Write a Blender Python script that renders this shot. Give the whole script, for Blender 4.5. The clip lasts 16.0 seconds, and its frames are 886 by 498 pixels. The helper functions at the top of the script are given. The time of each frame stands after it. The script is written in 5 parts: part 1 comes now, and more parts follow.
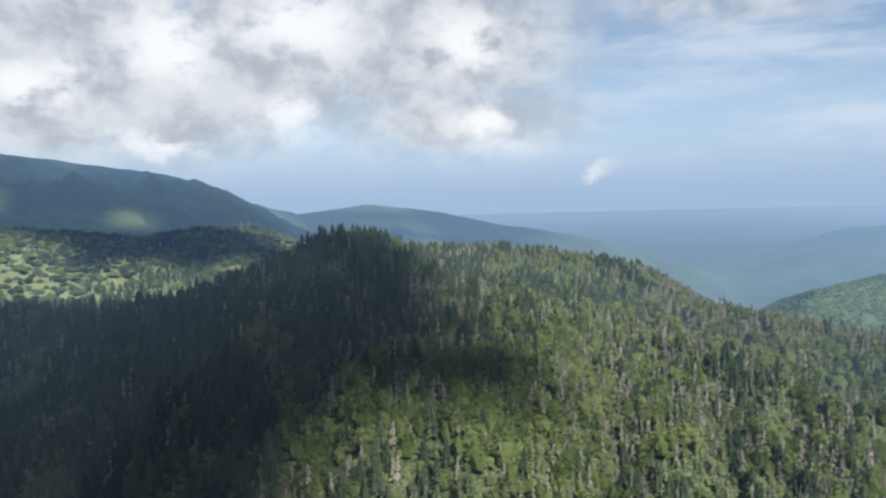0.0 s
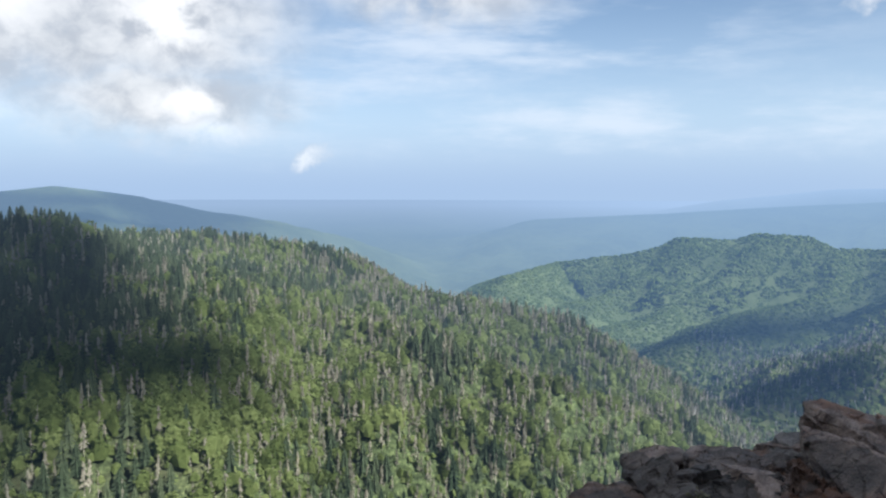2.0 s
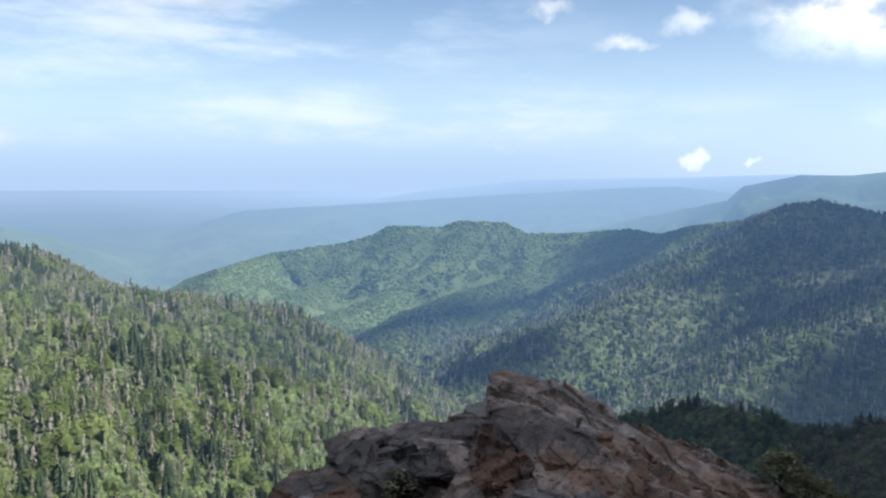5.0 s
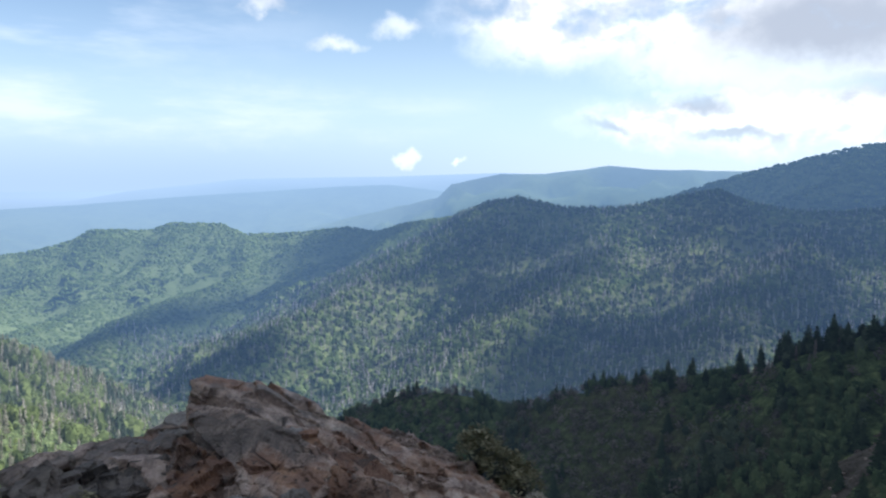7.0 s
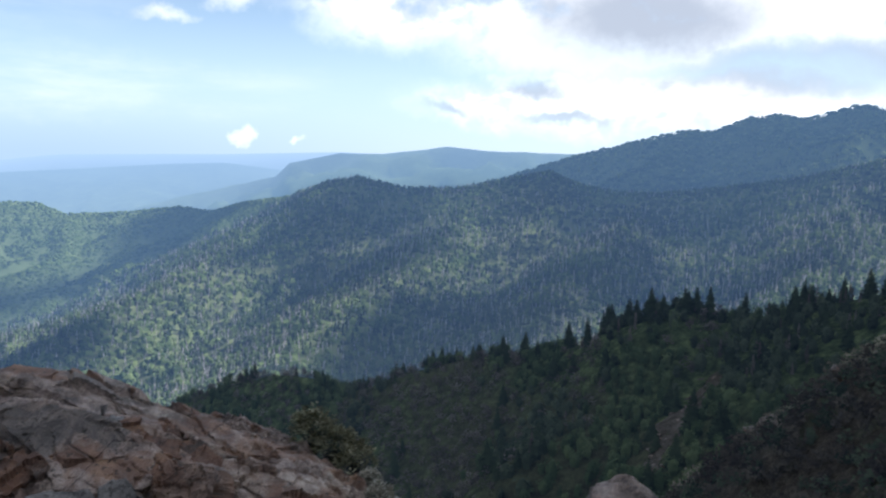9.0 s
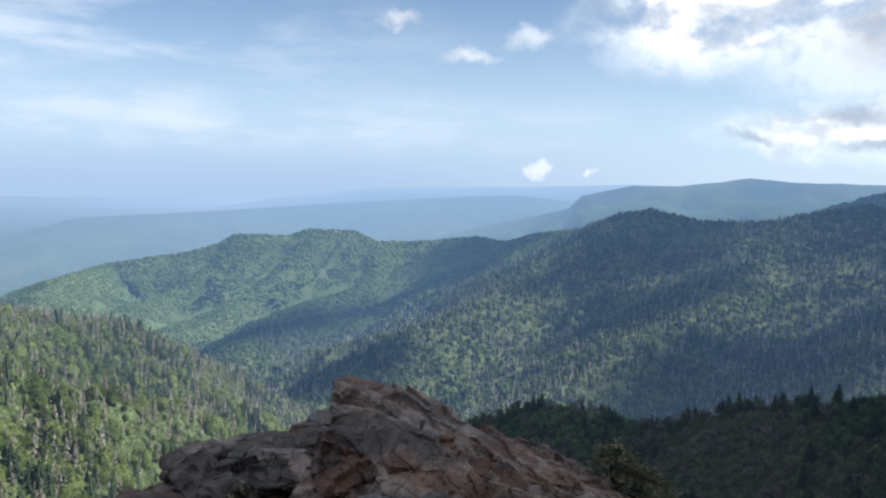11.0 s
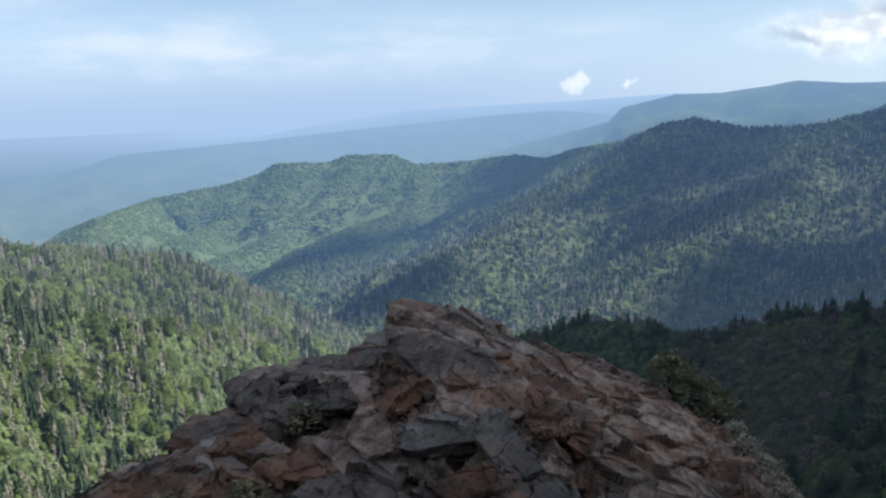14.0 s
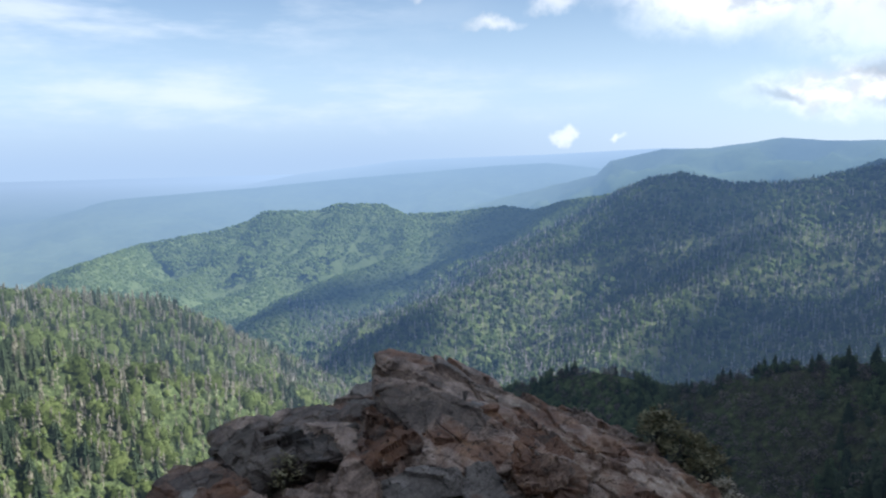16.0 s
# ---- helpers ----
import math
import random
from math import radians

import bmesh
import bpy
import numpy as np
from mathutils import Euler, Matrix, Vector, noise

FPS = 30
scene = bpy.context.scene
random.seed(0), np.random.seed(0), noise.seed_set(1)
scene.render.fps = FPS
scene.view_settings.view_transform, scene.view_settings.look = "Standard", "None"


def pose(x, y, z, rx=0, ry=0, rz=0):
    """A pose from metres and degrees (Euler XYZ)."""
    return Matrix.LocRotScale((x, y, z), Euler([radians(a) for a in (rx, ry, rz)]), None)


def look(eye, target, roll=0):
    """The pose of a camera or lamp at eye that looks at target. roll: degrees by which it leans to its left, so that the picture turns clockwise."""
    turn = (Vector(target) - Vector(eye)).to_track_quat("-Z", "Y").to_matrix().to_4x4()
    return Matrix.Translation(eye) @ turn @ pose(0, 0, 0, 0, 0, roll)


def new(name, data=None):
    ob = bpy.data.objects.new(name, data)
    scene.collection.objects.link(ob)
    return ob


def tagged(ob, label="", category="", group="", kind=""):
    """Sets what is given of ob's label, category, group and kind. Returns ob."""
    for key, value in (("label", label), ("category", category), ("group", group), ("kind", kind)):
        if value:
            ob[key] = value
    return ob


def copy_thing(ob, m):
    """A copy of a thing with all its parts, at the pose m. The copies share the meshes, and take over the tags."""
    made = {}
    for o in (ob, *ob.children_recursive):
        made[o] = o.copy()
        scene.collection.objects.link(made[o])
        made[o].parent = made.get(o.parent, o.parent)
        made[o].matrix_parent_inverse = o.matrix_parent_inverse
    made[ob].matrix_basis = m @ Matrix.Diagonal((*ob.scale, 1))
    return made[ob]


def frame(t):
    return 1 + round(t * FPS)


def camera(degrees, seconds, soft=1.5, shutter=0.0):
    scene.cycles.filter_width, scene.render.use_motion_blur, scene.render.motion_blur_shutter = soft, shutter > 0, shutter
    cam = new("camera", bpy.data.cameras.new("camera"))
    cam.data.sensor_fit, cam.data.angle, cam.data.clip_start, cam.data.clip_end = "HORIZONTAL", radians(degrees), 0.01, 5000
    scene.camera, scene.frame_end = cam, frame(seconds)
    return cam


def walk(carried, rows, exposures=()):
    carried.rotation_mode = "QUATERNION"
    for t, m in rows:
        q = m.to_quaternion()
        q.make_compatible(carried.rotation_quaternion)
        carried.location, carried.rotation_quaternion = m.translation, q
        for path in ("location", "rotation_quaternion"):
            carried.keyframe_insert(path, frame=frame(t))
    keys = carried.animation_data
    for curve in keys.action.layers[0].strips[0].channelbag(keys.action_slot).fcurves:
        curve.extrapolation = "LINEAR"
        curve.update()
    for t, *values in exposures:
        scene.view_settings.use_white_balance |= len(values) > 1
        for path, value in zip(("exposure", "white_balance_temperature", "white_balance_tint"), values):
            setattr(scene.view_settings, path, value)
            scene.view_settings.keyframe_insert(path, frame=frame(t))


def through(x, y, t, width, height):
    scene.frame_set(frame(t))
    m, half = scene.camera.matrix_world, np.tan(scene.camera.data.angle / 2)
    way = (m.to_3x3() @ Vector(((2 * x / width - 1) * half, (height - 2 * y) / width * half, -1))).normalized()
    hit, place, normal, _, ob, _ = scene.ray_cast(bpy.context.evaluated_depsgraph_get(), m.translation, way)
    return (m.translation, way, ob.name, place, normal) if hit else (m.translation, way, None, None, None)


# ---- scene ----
import itertools

cam = camera(57.7, 16.0, soft=2.2, shutter=0.25)
ROWS = [
    (0.0, pose(0.046, 0.453, 1.707, 86.74, 1.52, -0.04)),
    (0.5, pose(0.108, 0.443, 1.708, 87.79, -0.56, -6.38)),
    (1.0, pose(0.174, 0.420, 1.710, 85.92, -0.05, -12.37)),
    (1.5, pose(0.196, 0.419, 1.723, 85.57, 0.64, -17.00)),
    (2.0, pose(0.208, 0.416, 1.723, 85.65, -0.18, -20.44)),
    (2.5, pose(0.222, 0.407, 1.723, 86.14, 0.08, -22.92)),
    (3.0, pose(0.242, 0.403, 1.727, 86.73, -0.39, -26.60)),
    (5.3, pose(0.331, 0.335, 1.721, 85.15, 0.02, -42.64)),
    (5.5, pose(0.348, 0.331, 1.720, 85.34, 0.23, -44.19)),
    (6.0, pose(0.382, 0.298, 1.713, 85.12, 0.14, -50.04)),
    (6.5, pose(0.406, 0.265, 1.711, 85.35, -0.45, -55.71)),
    (7.0, pose(0.432, 0.245, 1.706, 85.02, -0.09, -60.38)),
    (7.5, pose(0.450, 0.221, 1.701, 84.58, -0.48, -63.89)),
    (8.0, pose(0.468, 0.186, 1.702, 84.88, -1.42, -67.91)),
    (8.5, pose(0.484, 0.155, 1.704, 84.37, -1.30, -72.66)),
    (9.0, pose(0.455, 0.192, 1.693, 83.68, -0.89, -71.71)),
    (9.5, pose(0.406, 0.264, 1.671, 81.16, -0.54, -63.45)),
    (10.0, pose(0.388, 0.290, 1.687, 83.02, 0.99, -56.26)),
    (10.2, pose(0.378, 0.295, 1.695, 83.60, 0.73, -54.99)),
    (12.3, pose(0.337, 0.344, 1.690, 84.92, 0.99, -44.40)),
    (12.5, pose(0.324, 0.352, 1.678, 83.62, 2.13, -43.05)),
    (13.0, pose(0.339, 0.356, 1.681, 80.22, 5.22, -43.42)),
    (13.5, pose(0.333, 0.389, 1.679, 78.80, 4.80, -45.01)),
    (14.0, pose(0.362, 0.397, 1.678, 80.10, 2.13, -48.60)),
    (14.5, pose(0.354, 0.399, 1.679, 79.72, 2.01, -50.22)),
    (15.0, pose(0.361, 0.407, 1.683, 79.94, 0.66, -50.50)),
    (15.5, pose(0.366, 0.396, 1.701, 82.01, -0.09, -51.48)),
    (16.0, pose(0.350, 0.393, 1.690, 83.62, 1.20, -49.30)),
]
EXPOSURES = [(0.0, 1.36), (0.5, 1.21), (1.0, 1.36), (1.5, 1.50), (3.0, 1.65), (5.5, 1.82), (6.5, 1.88), (9.0, 1.94), (9.5, 1.73), (10.2, 1.65), (13.0, 1.62), (14.5, 1.62), (16.0, 1.75)]
walk(cam, ROWS, EXPOSURES)

# ---------------------------------------------------------------- sun, sky
SUN_AZ, SUN_EL = 150.0, 41.0


def polar(az, el, d):
    """A place by compass bearing (0 is +y, 90 is +x), angle above eye level and plan distance."""
    a = radians(az)
    return Vector((d * math.sin(a), d * math.cos(a), 1.7 + d * math.tan(radians(el))))


sun = new("sun", bpy.data.lights.new("sun", "SUN"))
sun.data.energy, sun.data.angle, sun.data.color = 4.0, radians(2.2), (1.0, 0.965, 0.92)
sun.matrix_world = look(polar(SUN_AZ, SUN_EL, 100), (0, 0, 1.7))


class Nodes:
    """A little builder for node trees."""

    def __init__(self, tree):
        self.t = tree
        tree.nodes.clear()

    def n(self, kind, ins=None, **props):
        node = self.t.nodes.new(kind)
        for k, v in props.items():
            if k == "sky_type":
                node.sky_type = v
            elif k == "sun_disc":
                node.sun_disc = v
            elif k == "sun_elevation":
                node.sun_elevation = v
            elif k == "sun_rotation":
                node.sun_rotation = v
            elif k == "altitude":
                node.altitude = v
            elif k == "air_density":
                node.air_density = v
            elif k == "dust_density":
                node.dust_density = v
            elif k == "ozone_density":
                node.ozone_density = v
            elif k == "operation":
                node.operation = v
            elif k == "data_type":
                node.data_type = v
            elif k == "blend_type":
                node.blend_type = v
            elif k == "interpolation_type":
                node.interpolation_type = v
            elif k == "attribute_name":
                node.attribute_name = v
            elif k == "feature":
                node.feature = v
            elif k == "rotation_type":
                node.rotation_type = v
            else:
                raise KeyError(k)
        for k, v in (ins or {}).items():
            if isinstance(v, bpy.types.NodeSocket):
                self.t.links.new(v, node.inputs[k])
            else:
                node.inputs[k].default_value = v
        return node

    def math(self, op, a, b=0.0, c=0.0):
        return self.n("ShaderNodeMath", {0: a, 1: b, 2: c}, operation=op).outputs[0]

    def mix(self, f, a, b, blend="MIX"):
        return self.n("ShaderNodeMix", {0: f, 6: a, 7: b}, data_type="RGBA", blend_type=blend).outputs[2]

    def ramp(self, f, stops, smooth=False):
        node = self.n("ShaderNodeValToRGB", {0: f})
        r = node.color_ramp
        r.interpolation = "EASE" if smooth else "LINEAR"
        while len(r.elements) < len(stops):
            r.elements.new(0.5)
        for e, (p, c) in zip(r.elements, stops):
            e.position, e.color = p, (*c, 1) if len(c) == 3 else c
        return node.outputs[0]

    def smooth(self, v, a, b):
        return self.n("ShaderNodeMapRange", {0: v, 1: a, 2: b, 3: 0.0, 4: 1.0}, interpolation_type="SMOOTHSTEP").outputs[0]

    def noise(self, vec, scale, detail=4.0, rough=0.55, dist=0.0, out=0):
        return self.n("ShaderNodeTexNoise", {"Vector": vec, "Scale": scale, "Detail": detail, "Roughness": rough, "Distortion": dist}).outputs[out]


def grey(v):
    return (v, v, v)


def build_sky():
    """Blue sky with a heavy cumulus bank to either side, thin streaks between and milky haze at the horizon."""
    w = bpy.data.worlds.new("sky")
    scene.world = w
    w.use_nodes = True
    k = Nodes(w.node_tree)
    sky = k.n("ShaderNodeTexSky", sky_type="NISHITA", sun_disc=False, sun_elevation=radians(SUN_EL), sun_rotation=radians(SUN_AZ),
              altitude=1600.0, air_density=1.0, dust_density=1.0, ozone_density=1.5).outputs[0]
    d = k.n("ShaderNodeTexCoord").outputs["Generated"]
    x, y, z = k.n("ShaderNodeSeparateXYZ", {0: d}).outputs
    el = k.math("MULTIPLY", k.math("ARCSINE", z), 57.2958)
    az = k.math("MULTIPLY", k.math("ARCTAN2", x, y), 57.2958)
    p = k.n("ShaderNodeCombineXYZ", {0: az, 1: el, 2: 0.0}).outputs[0]

    def vec(op, a, b):
        return k.n("ShaderNodeVectorMath", {0: a, 1: b}, operation=op).outputs[0]

    billow = k.noise(vec("MULTIPLY", p, (0.7, 1.0, 1.0)), 0.22, 5.0, 0.52, 0.2)
    broad = k.noise(vec("MULTIPLY", p, (0.6, 1.0, 1.0)), 0.10, 3.0, 0.5, 0.2)
    curl = k.noise(vec("MULTIPLY", p, (0.8, 1.0, 1.0)), 0.55, 6.0, 0.56, 0.3)
    heap = k.math("ADD", k.math("MULTIPLY", billow, 0.55), k.math("MULTIPLY", curl, 0.45))
    wob = vec("SUBTRACT", k.noise(p, 0.30, 4.0, 0.6, 0.0, 1), (0.5, 0.5, 0.5))
    pw = vec("ADD", p, vec("MULTIPLY", wob, (5.0, 3.2, 0.0)))

    def puff(a, e, ra, re, soft=0.5, lean=0.0):
        """A soft ragged patch round a bearing and height, upright or leaning."""
        off = vec("SUBTRACT", pw, (a, e, 0.0))
        if lean:
            off = vec("SUBTRACT", off, vec("MULTIPLY", k.n("ShaderNodeSeparateXYZ", {0: off}).outputs[1], (lean, 0.0, 0.0)))
        v = vec("MULTIPLY", off, (1 / ra, 1 / re, 0.0))
        length = k.n("ShaderNodeVectorMath", {0: v}, operation="LENGTH").outputs[1]
        return k.smooth(length, 1.0 + soft * 0.5, 1.0 - soft)

    def top(*fs):
        m = fs[0]
        for f in fs[1:]:
            m = k.math("MAXIMUM", m, f)
        return m

    # blue, milkier towards the horizon, brightest below the sun
    base = k.mix(1.0, sky, (SKY, SKY * 1.03, SKY * 1.04, 1), "MULTIPLY")
    base = k.mix(k.math("MULTIPLY", k.smooth(el, 15.0, -1.0), 0.82), base, k.mix(k.smooth(az, 15.0, 75.0), HAZE, HAZE_SUN))
    low = k.math("MULTIPLY", k.smooth(el, 5.5, -0.5), k.smooth(az, 82.0, 42.0))
    base = k.mix(k.math("MULTIPLY", low, 0.90), base, HAZE_LOW)
    veil = k.math("MULTIPLY", k.smooth(k.noise(vec("MULTIPLY", p, (0.22, 1.0, 1.0)), 0.32, 5.0, 0.6), 0.38, 0.68),
                  top(puff(24, 10.0, 24, 3.6, 0.8), puff(6, 7, 18, 5, 0.8), puff(34, 4.5, 30, 2.2, 0.9)))
    base = k.mix(k.math("MULTIPLY", veil, 0.72), base, VEIL)
    # the bank to the left: grey underneath, with bright heads
    left = top(puff(-24, 10.5, 24, 8.0, 0.35), puff(-2, 11.5, 14, 6.5, 0.6), puff(1, 6, 10, 3.0, 0.8), puff(-75, 12, 42, 12, 0.4), puff(20, 13.2, 9, 2.2, 0.9))
    heads = top(puff(-18.6, 11.0, 3.6, 2.8, 0.7), puff(-9.5, 12.6, 4.6, 2.6, 0.7), puff(-10.2, 6.6, 2.6, 1.7, 0.8), puff(-8.8, 4.7, 2.0, 1.1, 0.8), puff(3.0, 5.7, 2.4, 1.2, 0.8),
                puff(-26.5, 8.2, 3.6, 1.8, 0.8), puff(-19, 4.2, 3.0, 1.0, 0.8), puff(2.0, 11.0, 3.5, 2.2, 0.9), puff(4.5, 3.6, 2.6, 0.9, 0.9), puff(-40, 9, 9, 4, 0.8))
    # the bank to the right: blinding white, a slate-grey belly in front
    right = top(puff(69, 11.8, 8, 3.8, 0.7), puff(86, 11.0, 17, 5.5, 0.6), puff(88, 4.2, 16, 2.4, 0.7), puff(120, 12, 34, 9, 0.4), puff(76, 4.0, 6, 1.6, 0.8))
    belly = top(puff(85.5, 9.6, 9.5, 3.2, 0.7), puff(96.5, 6.3, 13.5, 2.3, 0.7), puff(78.3, 5.0, 2.8, 0.9, 0.7), puff(80, 2.9, 4.0, 0.45, 0.8), puff(71.5, 3.6, 2.0, 0.5, 0.8), puff(112, 9, 14, 5, 0.6))
    small = top(puff(48, 11.4, 1.6, 0.42, 1.1), puff(52.5, 9.1, 2.0, 0.42, 1.1), puff(57.5, 10.4, 1.9, 0.7, 1.1), puff(11, 2.0, 0.9, 0.7, 1.1, 1.1), puff(58.1, 1.45, 0.85, 0.6, 0.7), puff(62, 1.0, 0.4, 0.2, 1.0))
    mask = top(k.math("MULTIPLY", left, k.smooth(k.math("ADD", k.math("MULTIPLY", broad, 0.7), k.math("MULTIPLY", curl, 0.3)), 0.24, 0.44)), k.math("MULTIPLY", right, k.smooth(billow, 0.24, 0.44)), small)
    mask = top(mask, k.math("MULTIPLY", k.smooth(el, 19.0, 34.0), k.smooth(broad, 0.40, 0.58)))
    dim = k.mix(k.smooth(heap, 0.38, 0.60), CLOUD_DARK, CLOUD_MID)
    cloud = k.mix(k.math("MULTIPLY", heads, k.smooth(heap, 0.36, 0.52)), dim, CLOUD_LIT)
    cloud = k.mix(k.smooth(az, 50.0, 62.0), cloud, k.mix(k.math("MULTIPLY", belly, k.smooth(billow, 0.18, 0.42)), k.mix(k.smooth(heap, 0.38, 0.52), CLOUD_SOFT, CLOUD_GLOW), CLOUD_BELLY))
    cloud = k.mix(k.math("MULTIPLY", small, k.smooth(el, 14.0, 10.0)), cloud, CLOUD_LIT)
    col = k.mix(k.math("MULTIPLY", mask, k.math("MULTIPLY_ADD", small, -0.42, 0.93)), base, cloud)
    back = k.n("ShaderNodeBackground", {0: col, 1: 1.0}).outputs[0]
    k.n("ShaderNodeOutputWorld", {0: back})


SKY = 0.0425
HAZE, HAZE_SUN, VEIL = (0.18, 0.235, 0.32, 1), (0.20, 0.258, 0.335, 1), (0.268, 0.302, 0.35, 1)
HAZE_LOW = (0.134, 0.190, 0.277, 1)
CLOUD_LIT, CLOUD_MID, CLOUD_DARK = (0.385, 0.39, 0.40, 1), (0.285, 0.296, 0.312, 1), (0.180, 0.195, 0.220, 1)
CLOUD_SOFT, CLOUD_GLOW, CLOUD_BELLY = (0.245, 0.262, 0.292, 1), (0.42, 0.434, 0.455, 1), (0.150, 0.167, 0.202, 1)
build_sky()

# ---------------------------------------------------------------- materials


def material(name):
    m = bpy.data.materials.new(name)
    m.use_nodes = True
    return m, Nodes(m.node_tree)


def finish(k, color, rough=0.8, bump=None, strength=0.3, dist=0.02, spec=0.3):
    ins = {"Base Color": color, "Roughness": rough, "Specular IOR Level": spec}
    if bump is not None:
        ins["Normal"] = k.n("ShaderNodeBump", {"Strength": strength, "Distance": dist, "Height": bump}).outputs[0]
    b = k.n("ShaderNodeBsdfPrincipled", ins)
    k.n("ShaderNodeOutputMaterial", {0: b.outputs[0]})
    return b


def painted_haze(k, shader):
    """Mixes hazy air into a surface's own shader as painted emission, from the near slopes to the far backdrop of
    mountains and plain; it thickens with the distance from the outcrop and is brighter below the sun.
    """
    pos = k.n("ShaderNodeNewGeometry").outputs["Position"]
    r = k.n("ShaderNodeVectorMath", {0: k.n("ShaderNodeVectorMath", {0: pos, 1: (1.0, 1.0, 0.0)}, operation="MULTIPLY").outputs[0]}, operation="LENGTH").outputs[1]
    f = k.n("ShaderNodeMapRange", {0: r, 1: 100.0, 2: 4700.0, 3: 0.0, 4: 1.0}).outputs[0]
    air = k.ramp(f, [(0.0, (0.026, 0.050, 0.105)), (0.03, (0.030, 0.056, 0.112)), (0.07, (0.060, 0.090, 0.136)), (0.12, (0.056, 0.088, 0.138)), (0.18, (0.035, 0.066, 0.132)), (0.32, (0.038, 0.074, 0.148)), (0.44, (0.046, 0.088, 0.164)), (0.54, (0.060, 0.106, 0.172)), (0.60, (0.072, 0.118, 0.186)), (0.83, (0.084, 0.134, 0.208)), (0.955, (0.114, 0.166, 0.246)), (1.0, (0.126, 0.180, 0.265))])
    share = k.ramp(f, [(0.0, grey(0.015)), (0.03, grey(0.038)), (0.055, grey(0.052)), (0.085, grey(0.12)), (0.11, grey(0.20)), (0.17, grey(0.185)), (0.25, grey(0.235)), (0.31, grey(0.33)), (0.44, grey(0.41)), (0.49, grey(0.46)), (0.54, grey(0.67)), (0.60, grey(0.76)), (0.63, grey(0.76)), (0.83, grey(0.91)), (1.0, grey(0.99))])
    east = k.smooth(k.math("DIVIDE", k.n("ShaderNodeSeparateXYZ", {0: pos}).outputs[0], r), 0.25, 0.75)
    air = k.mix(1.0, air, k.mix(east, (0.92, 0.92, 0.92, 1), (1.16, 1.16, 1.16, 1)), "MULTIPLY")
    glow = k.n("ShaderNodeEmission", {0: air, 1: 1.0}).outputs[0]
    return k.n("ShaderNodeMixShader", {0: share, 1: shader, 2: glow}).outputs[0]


def foliage_material(name, dark, mid, light, size=0.6, far=False, through=0.3):
    """Leaves and needles: every tree has its own tint, clumps vary within it, and light shines through."""
    m, k = material(name)
    tint = k.n("ShaderNodeAttribute", attribute_name="tint").outputs["Fac"]
    pos = k.n("ShaderNodeNewGeometry").outputs["Position"]
    clump = k.noise(pos, 1 / size, 2.0)
    stand_ = k.noise(pos, 0.012, 3.0)
    f = k.math("ADD", k.math("MULTIPLY", tint, 0.6), k.math("ADD", k.math("MULTIPLY", clump, 0.45), k.math("MULTIPLY_ADD", stand_, 0.8, -0.45)))
    col = k.ramp(f, [(0.1, dark), (0.5, mid), (0.95, light)])
    a = k.n("ShaderNodeBsdfDiffuse", {0: col, 1: 0.6}).outputs[0]
    b = k.n("ShaderNodeBsdfTranslucent", {0: col}).outputs[0]
    out = k.n("ShaderNodeMixShader", {0: through, 1: a, 2: b}).outputs[0]
    # far foliage carries its haze as emission mixed into the leaves
    k.n("ShaderNodeOutputMaterial", {0: painted_haze(k, out) if far else out})
    return m


def bark_material(name, dark, light):
    m, k = material(name)
    tint = k.n("ShaderNodeAttribute", attribute_name="tint").outputs["Fac"]
    pos = k.n("ShaderNodeNewGeometry").outputs["Position"]
    f = k.math("ADD", k.math("MULTIPLY", tint, 0.7), k.math("MULTIPLY", k.noise(pos, 3.0, 3.0), 0.4))
    finish(k, k.ramp(f, [(0.15, dark), (0.9, light)]), 0.9, spec=0.1)
    return m


NEEDLE_GREENS = ((0.026, 0.040, 0.024), (0.048, 0.067, 0.038), (0.085, 0.105, 0.058))
LEAF_GREENS = ((0.066, 0.092, 0.030), (0.124, 0.162, 0.056), (0.188, 0.228, 0.090))
TWIG_GREYS = ((0.12, 0.120, 0.088), (0.205, 0.200, 0.150), (0.31, 0.295, 0.235))
NEEDLES = foliage_material("spruce_needles", *NEEDLE_GREENS, 0.6, True, 0.15)
LEAVES, LEAVES_FAR = foliage_material("broad_leaves", *LEAF_GREENS, 1.6, True, 0.48), foliage_material("distant_leaves", (0.046, 0.072, 0.027), (0.100, 0.138, 0.052), (0.178, 0.216, 0.086), 5.0, True)
GREY_TWIGS = foliage_material("lichen_twigs", *TWIG_GREYS, 0.6, True)
NEEDLES_FAR = foliage_material("distant_needles", (0.030, 0.044, 0.030), (0.062, 0.082, 0.048), (0.11, 0.13, 0.076), 4.0, True)
TWIGS_FAR = foliage_material("distant_twigs", (0.16, 0.15, 0.13), (0.28, 0.265, 0.235), (0.42, 0.395, 0.35), 4.0, True)
RIDGE_LEAVES = foliage_material("ridge_leaves", (0.050, 0.078, 0.024), (0.080, 0.114, 0.036), (0.122, 0.160, 0.052), 8.0, True)
DEAD_WOOD = bark_material("dead_wood", (0.13, 0.12, 0.105), (0.30, 0.28, 0.25))
BARK = bark_material("bark", (0.04, 0.037, 0.034), (0.10, 0.094, 0.085))
SPUR_LEAVES = foliage_material("spur_leaves", (0.03, 0.042, 0.03), (0.066, 0.086, 0.056), (0.12, 0.146, 0.092), 0.8, True)
DRY_LEAVES = foliage_material("dry_heath", (0.035, 0.030, 0.024), (0.075, 0.063, 0.050), (0.135, 0.118, 0.092), 0.3, True)
BROW_HEATH = foliage_material("brow_heath", (0.10, 0.088, 0.062), (0.23, 0.205, 0.15), (0.42, 0.38, 0.29), 0.3, True)
